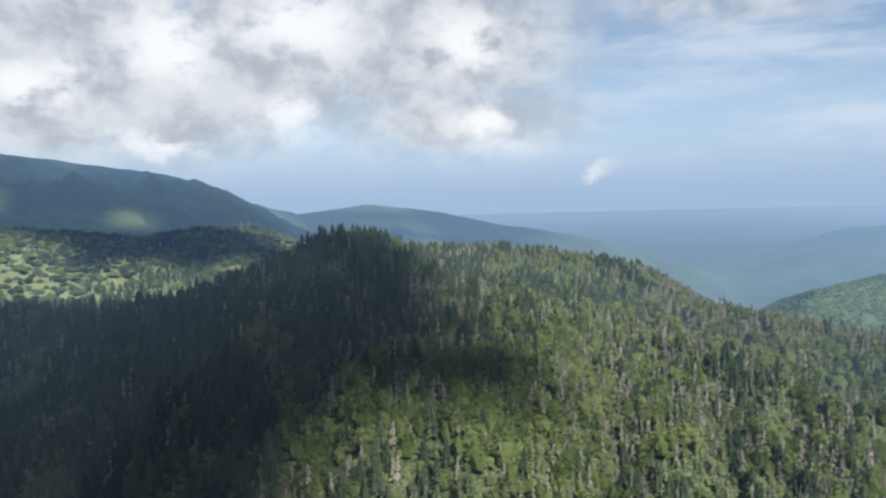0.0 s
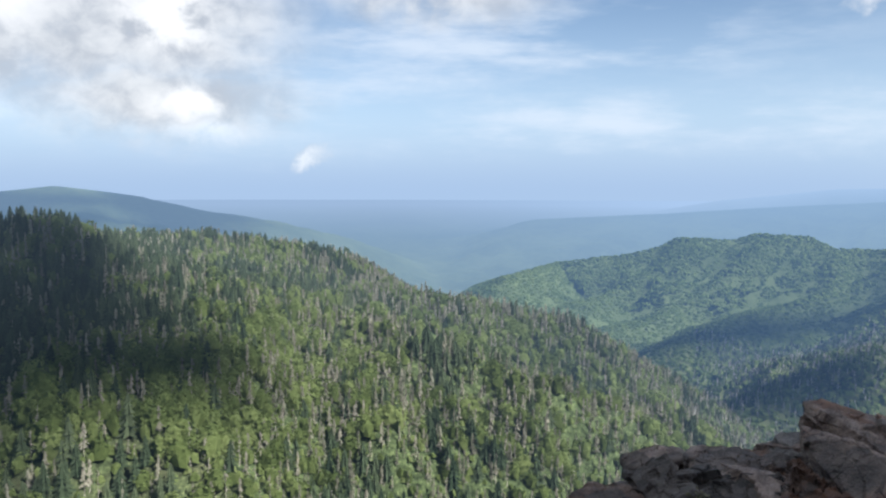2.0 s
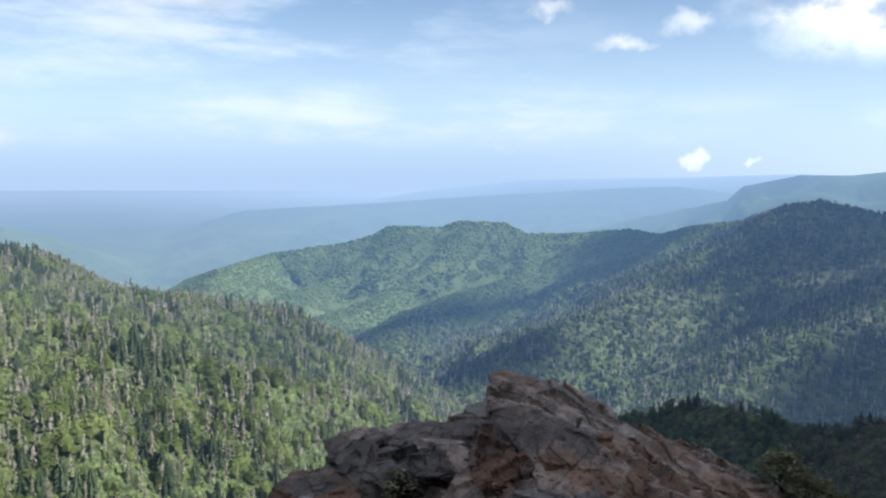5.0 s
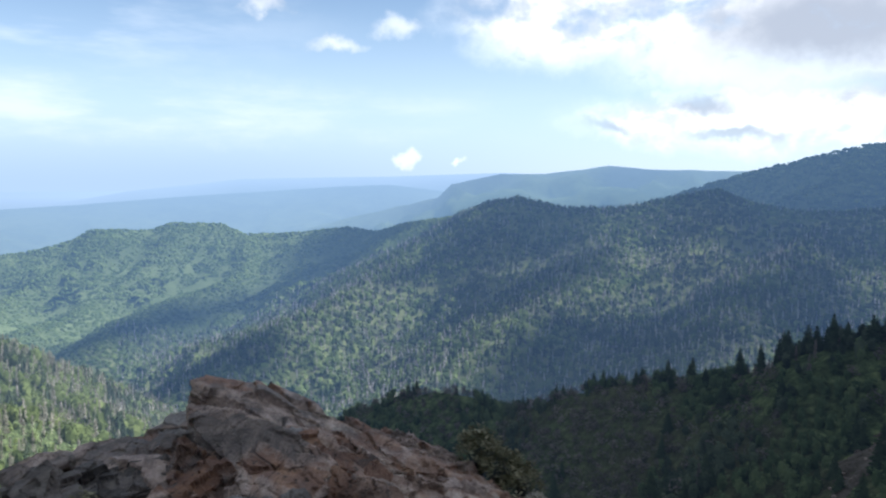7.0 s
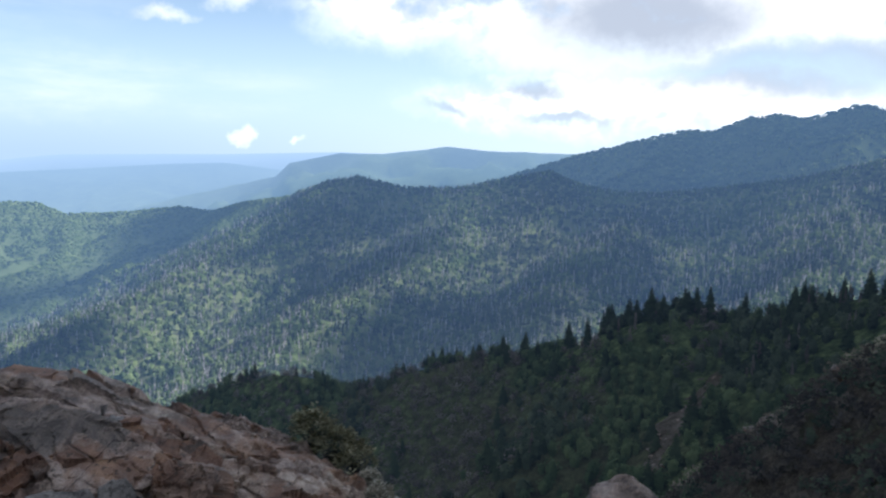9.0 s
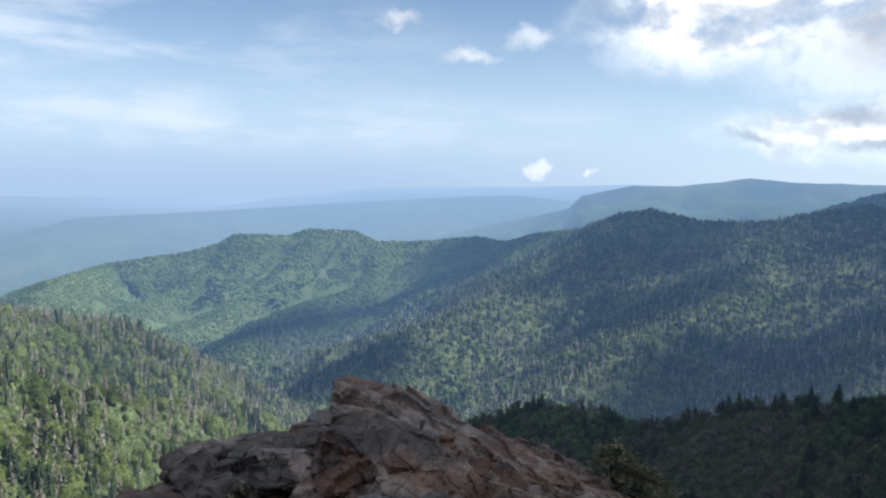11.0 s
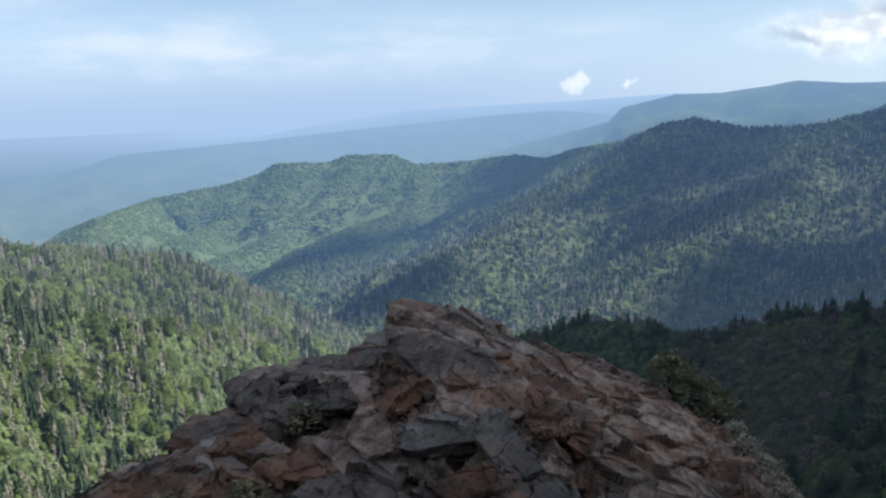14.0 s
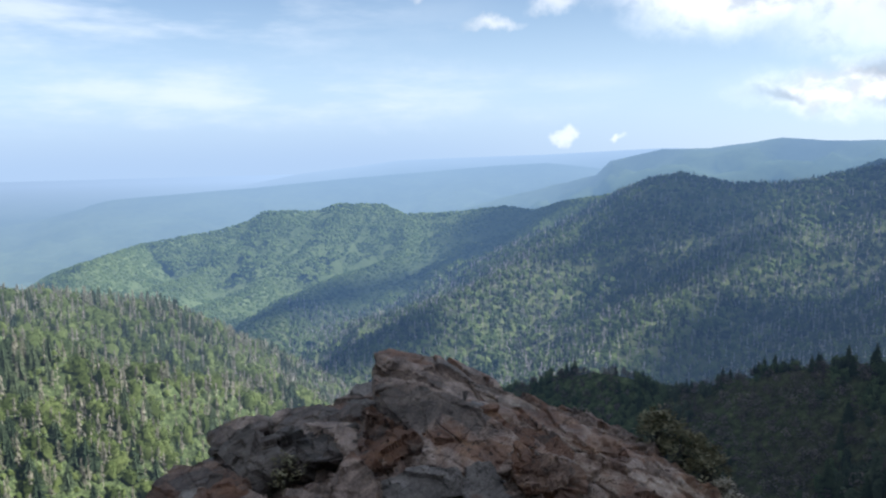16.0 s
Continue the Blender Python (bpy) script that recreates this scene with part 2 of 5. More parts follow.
SAPLING_LEAVES = foliage_material("sapling_leaves", (0.045, 0.07, 0.036), (0.085, 0.12, 0.06), (0.15, 0.19, 0.09), 0.6, True)
SPUR_TWIGS = foliage_material("spur_twigs", (0.07, 0.062, 0.054), (0.125, 0.112, 0.10), (0.19, 0.172, 0.155), 0.5, True)
SHRUB_LEAVES = foliage_material("shrub_leaves", (0.06, 0.056, 0.028), (0.22, 0.21, 0.135), (0.55, 0.52, 0.37), 0.05)


def ground_material():
    """Forest floor: thickets, leaf litter and soil."""
    m, k = material("forest_floor")
    pos = k.n("ShaderNodeNewGeometry").outputs["Position"]
    a, b, c = k.noise(pos, 0.9, 6.0, 0.65), k.noise(pos, 0.28, 5.0, 0.6), k.noise(pos, 0.012, 3.0)
    thicket = k.n("ShaderNodeTexVoronoi", {"Vector": pos, "Scale": 0.45, "Randomness": 1.0}).outputs["Distance"]
    f = k.math("ADD", k.math("ADD", k.math("MULTIPLY", a, 0.45), k.math("MULTIPLY", b, 0.45)), k.math("MULTIPLY_ADD", thicket, -0.22, 0.12))
    col = k.ramp(f, [(0.34, (0.024, 0.034, 0.017)), (0.50, (0.07, 0.095, 0.042)), (0.66, (0.145, 0.18, 0.08))])
    col = k.mix(k.math("MULTIPLY", k.smooth(c, 0.5, 0.65), 0.6), col, k.mix(a, (0.03, 0.03, 0.018, 1), (0.11, 0.10, 0.065, 1)))
    n_ = k.n("ShaderNodeBump", {"Strength": 1.0, "Distance": 1.6, "Height": f}).outputs[0]
    # haze emission painted over the floor's own colour
    k.n("ShaderNodeOutputMaterial", {0: painted_haze(k, k.n("ShaderNodeBsdfDiffuse", {0: col, 1: 1.0, "Normal": n_}).outputs[0])})
    return m


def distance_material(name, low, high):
    """Unbroken canopy of the far hills, plain and blue ranges, a backdrop with its kilometres of hazy air painted in as
    emission.
    """
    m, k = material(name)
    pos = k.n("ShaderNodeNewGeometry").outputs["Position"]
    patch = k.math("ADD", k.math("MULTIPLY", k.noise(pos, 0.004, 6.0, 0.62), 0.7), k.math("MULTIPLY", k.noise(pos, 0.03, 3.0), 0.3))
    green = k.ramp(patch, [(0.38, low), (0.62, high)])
    k.n("ShaderNodeOutputMaterial", {0: painted_haze(k, k.n("ShaderNodeBsdfDiffuse", {0: green, 1: 1.0}).outputs[0])})
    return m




def cliff_material():
    """Dark earth, dead heath and crumbling rock of the near cliff."""
    m, k = material("cliff_earth")
    pos = k.n("ShaderNodeNewGeometry").outputs["Position"]
    a, b, c = k.noise(pos, 1.6, 6.0, 0.65), k.noise(pos, 0.25, 4.0, 0.6), k.noise(pos, 7.0, 4.0, 0.65)
    f = k.math("ADD", k.math("MULTIPLY", a, 0.6), k.math("MULTIPLY", c, 0.4))
    col = k.ramp(f, [(0.38, (0.018, 0.015, 0.012)), (0.5, (0.045, 0.037, 0.030)), (0.62, (0.10, 0.084, 0.067))])
    col = k.mix(k.math("MULTIPLY", k.smooth(b, 0.52, 0.62), 0.6), col, k.mix(a, (0.03, 0.036, 0.022, 1), (0.09, 0.10, 0.06, 1)))
    finish(k, col, 0.9, f, 1.0, 0.6, 0.2)
    return m


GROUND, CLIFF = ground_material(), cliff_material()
# one canopy in two tones, the mountain flank lighter than the land beyond
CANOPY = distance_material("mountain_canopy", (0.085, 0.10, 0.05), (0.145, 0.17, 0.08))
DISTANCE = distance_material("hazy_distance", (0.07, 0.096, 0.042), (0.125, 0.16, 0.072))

# ---------------------------------------------------------------- terrain


def lattice(ix, iy, seed):
    h = (ix.astype(np.int64) * 374761393 + iy.astype(np.int64) * 668265263 + seed * 974634777) & 0xFFFFFFFF
    h = ((h ^ (h >> 13)) * 1274126177) & 0xFFFFFFFF
    return ((h ^ (h >> 16)) & 0xFFFFFF) / float(0xFFFFFF)


def vnoise(x, y, seed=0):
    """Smooth random values 0..1 on the plane."""
    ix, iy = np.floor(x), np.floor(y)
    fx, fy = x - ix, y - iy
    fx, fy = fx * fx * (3 - 2 * fx), fy * fy * (3 - 2 * fy)
    a, b = lattice(ix, iy, seed), lattice(ix + 1, iy, seed)
    c, d = lattice(ix, iy + 1, seed), lattice(ix + 1, iy + 1, seed)
    return (a * (1 - fx) + b * fx) * (1 - fy) + (c * (1 - fx) + d * fx) * fy


def fbm(x, y, octaves=4, seed=0, gain=0.5):
    s, amp, tot = 0.0, 1.0, 0.0
    for o in range(octaves):
        s, tot = s + amp * vnoise(x * 2 ** o + 17.3 * o, y * 2 ** o - 9.1 * o, seed + o), tot + amp
        amp *= gain
    return s / tot


# crests as bearing, angle above the eye, distance; then slope of the flanks, spur size and height of the trees on them
RIDGES = {}
RIDGES["left_hill"] = ([(-40, -5.5, 680), (-29, -5.25, 600), (-24, -5.8, 580), (-20, -5.5, 560), (-16, -4.8, 545), (-13.7, -4.25, 540), (-10.6, -3.3, 530), (-9, -2.15, 525), (-7.4, -1.2, 525), (-5.8, -1.45, 530), (-3.8, -2.1, 545), (-2.6, -3.0, 565), (0, -2.7, 640), (4.2, -2.95, 720), (9, -3.35, 800), (13.6, -4.4, 880), (15.5, -5.4, 920), (19, -8, 980)], 0.52, 0.25, 12)
RIDGES["left_spur"] = ([(4, -3.6, 710), (10, -5.6, 680), (15, -6.8, 650), (17.7, -7.15, 640), (22.4, -7.45, 630), (25, -8.1, 630), (29.9, -8.8, 640), (33.6, -10.9, 670), (36.8, -12.7, 700), (40, -14.5, 735), (42.4, -15.8, 765), (46, -18.5, 800)], 0.52, 0.2, 11)
RIDGES["left_rib"] = ([(-7.2, -1.6, 522), (-4, -6, 470), (-1, -10, 420), (3, -15, 370), (6, -20, 330)], 0.6, 0.15, 10)
RIDGES["green_ridge"] = ([(61.8, -2.4, 1560), (57.8, -2.9, 1750), (55.8, -3.55, 1850), (53.6, -3.2, 1900), (51.3, -3.48, 1950), (46.5, -3.67, 2000), (44.9, -2.9, 2050), (41.6, -2.8, 2080), (40.5, -3.28, 2090), (36.7, -3.18, 2120), (35.7, -3.77, 2130), (33.7, -4.35, 2150), (28.6, -5.05, 2200), (24.8, -6.1, 1900), (22.7, -6.8, 2300), (19, -9, 2350)], 0.74, 0.25, 6)
RIDGES["green_rib"] = ([(46, -4.0, 2000), (45, -6.1, 1850), (43.0, -7.6, 1720), (40.0, -9.2, 1580), (37.5, -10.6, 1450)], 0.62, 0.2, 6)
RIDGES["green_rib_2"] = ([(41.4, -3.2, 2070), (39.5, -5.8, 1930), (36.8, -8.0, 1780), (33.6, -9.6, 1650)], 0.62, 0.2, 6)
RIDGES["green_rib_3"] = ([(51.3, -3.8, 1940), (49.5, -6.0, 1800), (46.5, -8.6, 1660), (43.5, -11.2, 1500)], 0.62, 0.2, 6)
RIDGES["green_rib_5"] = ([(36.7, -3.5, 2110), (34.5, -5.6, 2000), (32, -7.2, 1880), (30, -8.6, 1760)], 0.62, 0.2, 6)
RIDGES["right_mountain"] = ([(61.8, -2.2, 1540), (63.8, -1.30, 1438), (65.7, -0.98, 1426), (68.9, -1.71, 1414), (72.5, -1.72, 1402), (75.3, -1.23, 1400), (77.3, -0.74, 1400), (79.3, -0.42, 1400), (81.3, -1.28, 1400), (83.7, -1.77, 1400), (86.4, -1.84, 1400), (90.1, -1.38, 1400), (96.0, -0.45, 1400), (101.1, 0.99, 1400), (112, 0.5, 1400), (130, 2, 1400)], 0.82, 0.28, 8)
RIDGES["right_edge"] = ([(61.8, -2.45, 1540), (58.6, -4.55, 1400), (55, -6.95, 1290), (51.4, -8.9, 1200), (48.2, -10.2, 1130), (44.3, -12.5, 1050), (41.6, -14.2, 1000), (38, -17, 950)], 0.50, 0.2, 10)
RIDGES["right_spur"] = ([(74, -2.2, 1385), (72.9, -4.0, 1310), (70.6, -5.25, 1220), (68.3, -7.3, 1110), (65.1, -9.7, 980), (61.1, -12.9, 870), (57.8, -15.0, 800)], 0.50, 0.2, 10)
RIDGES["right_spur_2"] = ([(86, -2.5, 1390), (84.2, -4.2, 1250), (82, -6.6, 1080), (79.8, -9.0, 940), (77, -12.5, 800)], 0.50, 0.2, 10)
RIDGES["right_spur_3"] = ([(99, -1.6, 1390), (98, -3.8, 1150), (96.5, -7.5, 900), (94, -12, 720)], 0.50, 0.2, 10)
RIDGES["dark_spur"] = ([(50, -18.5, 300), (53.8, -15.6, 280), (57.3, -14.4, 265), (61.6, -14.1, 250), (64.8, -15.6, 240), (66.9, -14.9, 232), (70.9, -13.6, 224), (74.6, -13.0, 216), (79.1, -12.5, 206), (82.3, -11.5, 200), (84.6, -10.1, 196), (87.9, -8.8, 190), (93.1, -9.3, 184), (95.5, -8.5, 180), (98.1, -7.4, 176), (101, -6.7, 172), (110, -2.5, 165), (125, 2, 150)], 0.75, 0.42, 4)
RIDGES["near_cliff"] = ([(84, -27, 76), (87.8, -22.7, 72), (90.7, -19.8, 69), (93.5, -17.2, 66), (95.5, -15.6, 64), (98.5, -13.1, 61), (101, -10.8, 58), (110, -6, 52), (125, -2, 46), (150, -1, 40)], 1.0, 0.12, 1)
RIDGES["left_mountain"] = ([(-45, 4.5, 2589), (-36, 4.2, 2589), (-28.6, 3.9, 2589), (-25.8, 3.6, 2619), (-21.8, 2.97, 2665), (-17.9, 2.3, 2741), (-14.3, 0.56, 2817), (-10.5, -0.32, 2894), (-5, -2.2, 2970)], 0.42, 0.34, 6)
RIDGES["left_foothill"] = ([(-40, -0.3, 1200), (-28.8, -0.5, 1200), (-25.7, -0.8, 1200), (-20.6, -1.35, 1160), (-16.9, -0.91, 1200), (-13.2, -1.03, 1250), (-9.8, -2.5, 1300), (-4, -5, 1350)], 0.42, 0.25, 8)
RIDGES["far_left_range"] = ([(-16, -1.2, 3050), (-9.7, -0.46, 3050), (-5.3, 0.06, 3050), (-0.1, -0.6, 3070), (3.5, -1.5, 3100), (8.6, -2.3, 3150), (13.6, -3.5, 3250), (17.7, -4.9, 3350), (21, -6.6, 3450)], 0.4, 0.15, 0)
RIDGES["far_right_range"] = ([(45, -5.2, 3000), (51.9, -3.18, 2950), (56.7, -2.03, 2900), (60.1, -1.3, 2850), (60.9, -0.35, 2850), (64.4, 0.41, 2850), (67.6, 0.35, 2850), (71.9, 0.93, 2850), (75.1, 0.66, 2850), (80.3, 0.58, 2850), (95, 1.0, 2850)], 0.55, 0.4, 0)
RIDGES["blue_range"] = ([(27, -2.2, 3900), (36, -1.7, 3900), (43, -1.18, 3900), (47.8, -0.89, 3900), (53, -0.54, 3900), (56.7, -0.41, 3900), (60.1, -0.83, 3900), (66, -1.6, 3900)], 0.3, 0.08, 0)
RIDGES["blue_range_2"] = ([(33, -1.97, 4500), (39.1, -0.82, 4500), (43, -0.41, 4500), (46.2, -0.02, 4500), (51.3, 0.09, 4500), (56.7, 0.17, 4500), (64.4, 0.43, 4500), (80, -0.08, 4500)], 0.25, 0.06, 0)
RIDGES["own_ridge"] = ([(46, -26.0, 6.6), (48, -40.0, 3.2), (10, -86, 0.1), (240, -22, 4.5)], 1.05, 0.1, 0.7)
# unseen rise behind the outcrop, added to cut sky light on its front faces
RIDGES["back_shade_ridge"] = ([(300, 2, 26), (275, 24, 17), (240, 32, 14), (205, 32, 15), (175, 24, 22), (155, 8, 38), (140, 2, 60), (135, 2, 100)], 1.25, 0.15, 0)
RIDGES["far_crest"] = ([(70, -3.5, 1850), (74, -1.7, 1860), (79.7, 0.11, 1900), (81.2, 0.54, 1900), (84.7, 1.46, 1900), (88.0, 2.29, 1900), (90.2, 2.31, 1900), (92.3, 3.15, 1900), (94.1, 3.38, 1900), (95.8, 3.09, 1900), (98.7, 3.87, 1900), (100.9, 3.60, 1900), (112, 4.5, 1850), (130, 5, 1800)], 0.6, 0.3, 5)


def crest_xyz(name):
    pts, _, _, tall = RIDGES[name]
    return np.array([tuple(polar(a, e, d) - Vector((0, 0, tall))) for a, e, d in pts])


def height(x, y):
    """The land's height over the plan."""
    x, y = np.asarray(x, float), np.asarray(y, float)
    r = np.hypot(x, y)
    floor = np.where(r < 3000, -390.0, -390.0 + (r - 3000) * 0.1725)
    floor = floor + 26 * (fbm(x / 420, y / 420, 4, 5) - 0.5) * np.clip((r - 300) / 600, 0, 1) * np.clip((4700 - r) / 800, 0.1, 1)
    k = 0.012 * np.clip(r, 4, 900) + 0.15
    layers = [floor]
    wav = fbm(x / 90 + 31, y / 90, 3, 11)
    wav_big = fbm(x / 260, y / 260 + 7, 3, 23)
    wav_side = fbm(x / 260 + 40, y / 260, 3, 29)
    for name, (pts, slope, spur, tall) in RIDGES.items():
        c = crest_xyz(name)
        wx, wy = (x + 150 * (wav_big - 0.5), y + 150 * (wav_side - 0.5)) if name.startswith("green_rib") else (x, y)
        best, zc = np.full(x.shape, 1e9), np.zeros(x.shape)
        for p, q in zip(c[:-1], c[1:]):
            d = q[:2] - p[:2]
            t = np.clip(((wx - p[0]) * d[0] + (wy - p[1]) * d[1]) / max(d @ d, 1e-9), 0, 1)
            dist = np.hypot(wx - p[0] - t * d[0], wy - p[1] - t * d[1])
            near = dist < best
            best, zc = np.where(near, dist, best), np.where(near, p[2] + t * (q[2] - p[2]), zc)
        rough = spur * best * ((1 - np.abs(2 * wav - 1)) + 1.3 * (1 - np.abs(2 * wav_big - 1)) - 1.25)
        size = 60.0 if slope < 0.7 else 14.0
        h = zc - slope * (np.sqrt(best ** 2 + (size * 0.12) ** 2) - size * 0.12) + np.clip(rough, -90, 70)
        layers.append(h)
    m = np.max(layers, axis=0)
    acc = sum(np.exp(np.clip((l - m) / k, -60, 0)) for l in layers)
    return m + k * np.log(acc) * 0.6


def new_mesh(name, co, tris, mats, mat_index=None, tint=None, smooth=False):
    """One mesh object from arrays of vertices and triangles (or quads)."""
    me = bpy.data.meshes.new(name)
    n = tris.shape[1]
    me.vertices.add(len(co))
    me.vertices.foreach_set("co", np.ascontiguousarray(co, np.float32).ravel())
    me.loops.add(tris.size)
    me.loops.foreach_set("vertex_index", np.ascontiguousarray(tris, np.int32).ravel())
    me.polygons.add(len(tris))
    me.polygons.foreach_set("loop_start", np.arange(len(tris), dtype=np.int32) * n)
    me.polygons.foreach_set("loop_total", np.full(len(tris), n, np.int32))
    for m in mats:
        me.materials.append(m)
    if mat_index is not None:
        me.polygons.foreach_set("material_index", np.ascontiguousarray(mat_index, np.int32))
    me.polygons.foreach_set("use_smooth", np.full(len(tris), smooth))
    if tint is not None:
        me.attributes.new("tint", "FLOAT", "POINT").data.foreach_set("value", np.ascontiguousarray(tint, np.float32))
    me.update(calc_edges=True)
    return me


def build_ground():
    """The land as one sheet, from the outcrop to the horizon."""
    az = np.radians(np.concatenate([np.arange(-42, 108, 0.5), np.arange(108, 318, 2.0)]))
    rr = np.concatenate([[0.01], np.geomspace(1.0, 30, 26), np.geomspace(33, 300, 58), np.geomspace(308, 2450, 118), np.geomspace(2480, 4850, 62)])
    a, r = np.meshgrid(az, rr, indexing="xy")
    x, y = r * np.sin(a), r * np.cos(a)
    z = height(x, y)
    co = np.stack([x, y, z], -1).reshape(-1, 3)
    na, nr = len(az), len(rr)
    j, i = np.meshgrid(np.arange(na), np.arange(nr - 1), indexing="xy")
    j2 = (j + 1) % na
    quads = np.stack([i * na + j, (i + 1) * na + j, (i + 1) * na + j2, i * na + j2], -1).reshape(-1, 4)[:, ::-1]
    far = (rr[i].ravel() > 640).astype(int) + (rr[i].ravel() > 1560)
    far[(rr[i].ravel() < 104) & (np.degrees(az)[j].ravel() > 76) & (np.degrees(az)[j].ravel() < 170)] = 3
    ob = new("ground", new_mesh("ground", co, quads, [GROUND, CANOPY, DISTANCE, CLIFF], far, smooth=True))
    tagged(ob, "wooded mountain land falling to a hazy blue plain", "ground", kind="structure")
    return rr, z.T


GROUND_R, GROUND_Z = build_ground()

# ---------------------------------------------------------------- woods


def tri_fan_tree(tiers, points, seed, base=0.12, radius=0.17):
    """A spruce: ragged drooping tiers round a thin trunk, height 1."""
    g = random.Random(seed)
    co, tris, mat = [], [], []
    for t in range(tiers):
        f = t / tiers
        z_top = base + (1 - base) * (f + 1.55 / tiers)
        z_low = base + (1 - base) * f
        rad = radius * (1 - f) ** 0.85 + 0.012
        o = len(co)
        co.append((g.uniform(-.01, .01), g.uniform(-.01, .01), min(z_top, 1.0)))
        n = points * 2
        for q in range(n):
            a = 2 * math.pi * (q + g.uniform(-.3, .3)) / n + t
            rr = rad * (g.uniform(0.85, 1.25) if q % 2 else g.uniform(0.3, 0.55))
            co.append((rr * math.cos(a), rr * math.sin(a), z_low + g.uniform(-.02, .02) + (0 if q % 2 else 0.03)))
        for q in range(n):
            tris.append((o, o + 1 + q, o + 1 + (q + 1) % n))
            mat.append(0)
    trunk(co, tris, mat, 0.016, 0.003, 0.95, 1)
    return np.array(co), np.array(tris), np.array(mat)


def trunk(co, tris, mat, r0, r1, top, m, sides=3, lean=0.0):
    o = len(co)
    for z, r, s in ((-0.04, r0, 0), (top, r1, lean)):
        for q in range(sides):
            a = 2 * math.pi * q / sides
            co.append((r * math.cos(a) + s, r * math.sin(a), z))
    for q in range(sides):
        q2 = (q + 1) % sides
        tris.extend([(o + q, o + q2, o + sides + q2), (o + q, o + sides + q2, o + sides + q)])
        mat.extend([m, m])


def snag(branches, seed, fuzzy=0):
    """A dead fir: bare pale trunk with short broken branches; fuzzy ones keep some grey twigs."""
    g = random.Random(seed)
    co, tris, mat = [], [], []
    trunk(co, tris, mat, 0.012, 0.003, 1.0, 1, 3, g.uniform(-.03, .03))
    for b in range(branches + fuzzy):
        z = g.uniform(0.25, 0.97)
        a = g.uniform(0, 2 * math.pi)
        wide = b >= branches
        ln = (0.11 if wide else 0.09) * (1.1 - z) * g.uniform(0.6, 1.5) + 0.02
        w = (0.036 if wide else 0.008) * g.uniform(0.7, 1.4)
        dz = g.uniform(-.05, .03)
        o = len(co)
        ca, sa = math.cos(a), math.sin(a)
        co += [(0, 0, z + w), (0, 0, z - w), (ln * ca, ln * sa, z + dz)]
        tris.append((o, o + 1, o + 2))
        mat.append(0 if wide else 1)
        if wide:
            co += [(ln * ca - w * sa, ln * sa + w * ca, z + dz - w), (ln * ca + w * sa, ln * sa - w * ca, z + dz - w), (ln * .3 * ca, ln * .3 * sa, z + dz + 2 * w)]
            tris.append((o + 3, o + 4, o + 5))
            mat.append(0)
    return np.array(co), np.array(tris), np.array(mat)


def leafy(clumps, seed, wide=0.30, low=0.22, size=0.10):
    """A broadleaf tree: forked trunk and a loose crown of many leaf clumps, height 1."""
    g = random.Random(seed)
    co, tris, mat = [], [], []
    trunk(co, tris, mat, 0.025, 0.012, 0.6, 1)
    lobes = [(g.uniform(-.5, .5) * wide, g.uniform(-.5, .5) * wide, g.uniform(low + .18, 0.82), g.uniform(.5, .8) * wide) for _ in range(5)] + [(0, 0, .62, wide * .8)]
    for c in range(clumps):
        lx, ly, lz, lr = lobes[c % len(lobes)]
        v = Vector((g.gauss(0, 1), g.gauss(0, 1), g.gauss(0.25, 1))).normalized() * lr * g.uniform(0.75, 1.08)
        p = Vector((lx + v.x, ly + v.y, min(lz + v.z * 0.9, 1.0)))
        u = Vector((g.gauss(0, 1), g.gauss(0, 1), g.gauss(0, .6))).normalized()
        w = (v.normalized() + Vector((g.gauss(0, .5), g.gauss(0, .5), g.gauss(0.3, .5)))).cross(u).normalized()
        s = size * g.uniform(0.6, 1.35)
        o = len(co)
        co += [tuple(p + u * s), tuple(p - u * s * .6 + w * s * .8), tuple(p - u * s * .6 - w * s * .8)]
        tris.append((o, o + 1, o + 2))
        mat.append(0)
    return np.array(co), np.array(tris), np.array(mat)


def dome(seed, sides=6, rings=((0.78, 0.28), (0.3, 0.42))):
    """A crown far away: a lumpy cap."""
    g = random.Random(seed)
    co, tris, mat = [(0, 0, 1.0)], [], []
    for z, r in rings:
        for q in range(sides):
            a = 2 * math.pi * (q + g.uniform(-.3, .3)) / sides
            rr = r * g.uniform(0.75, 1.2)
            co.append((rr * math.cos(a), rr * math.sin(a), z + g.uniform(-.12, .12)))
    for q in range(sides):
        q2 = (q + 1) % sides
        tris += [(0, 1 + q, 1 + q2), (1 + q, 1 + sides + q, 1 + sides + q2), (1 + q, 1 + sides + q2, 1 + q2)]
        mat += [0, 0, 0]
    return np.array(co), np.array(tris), np.array(mat)


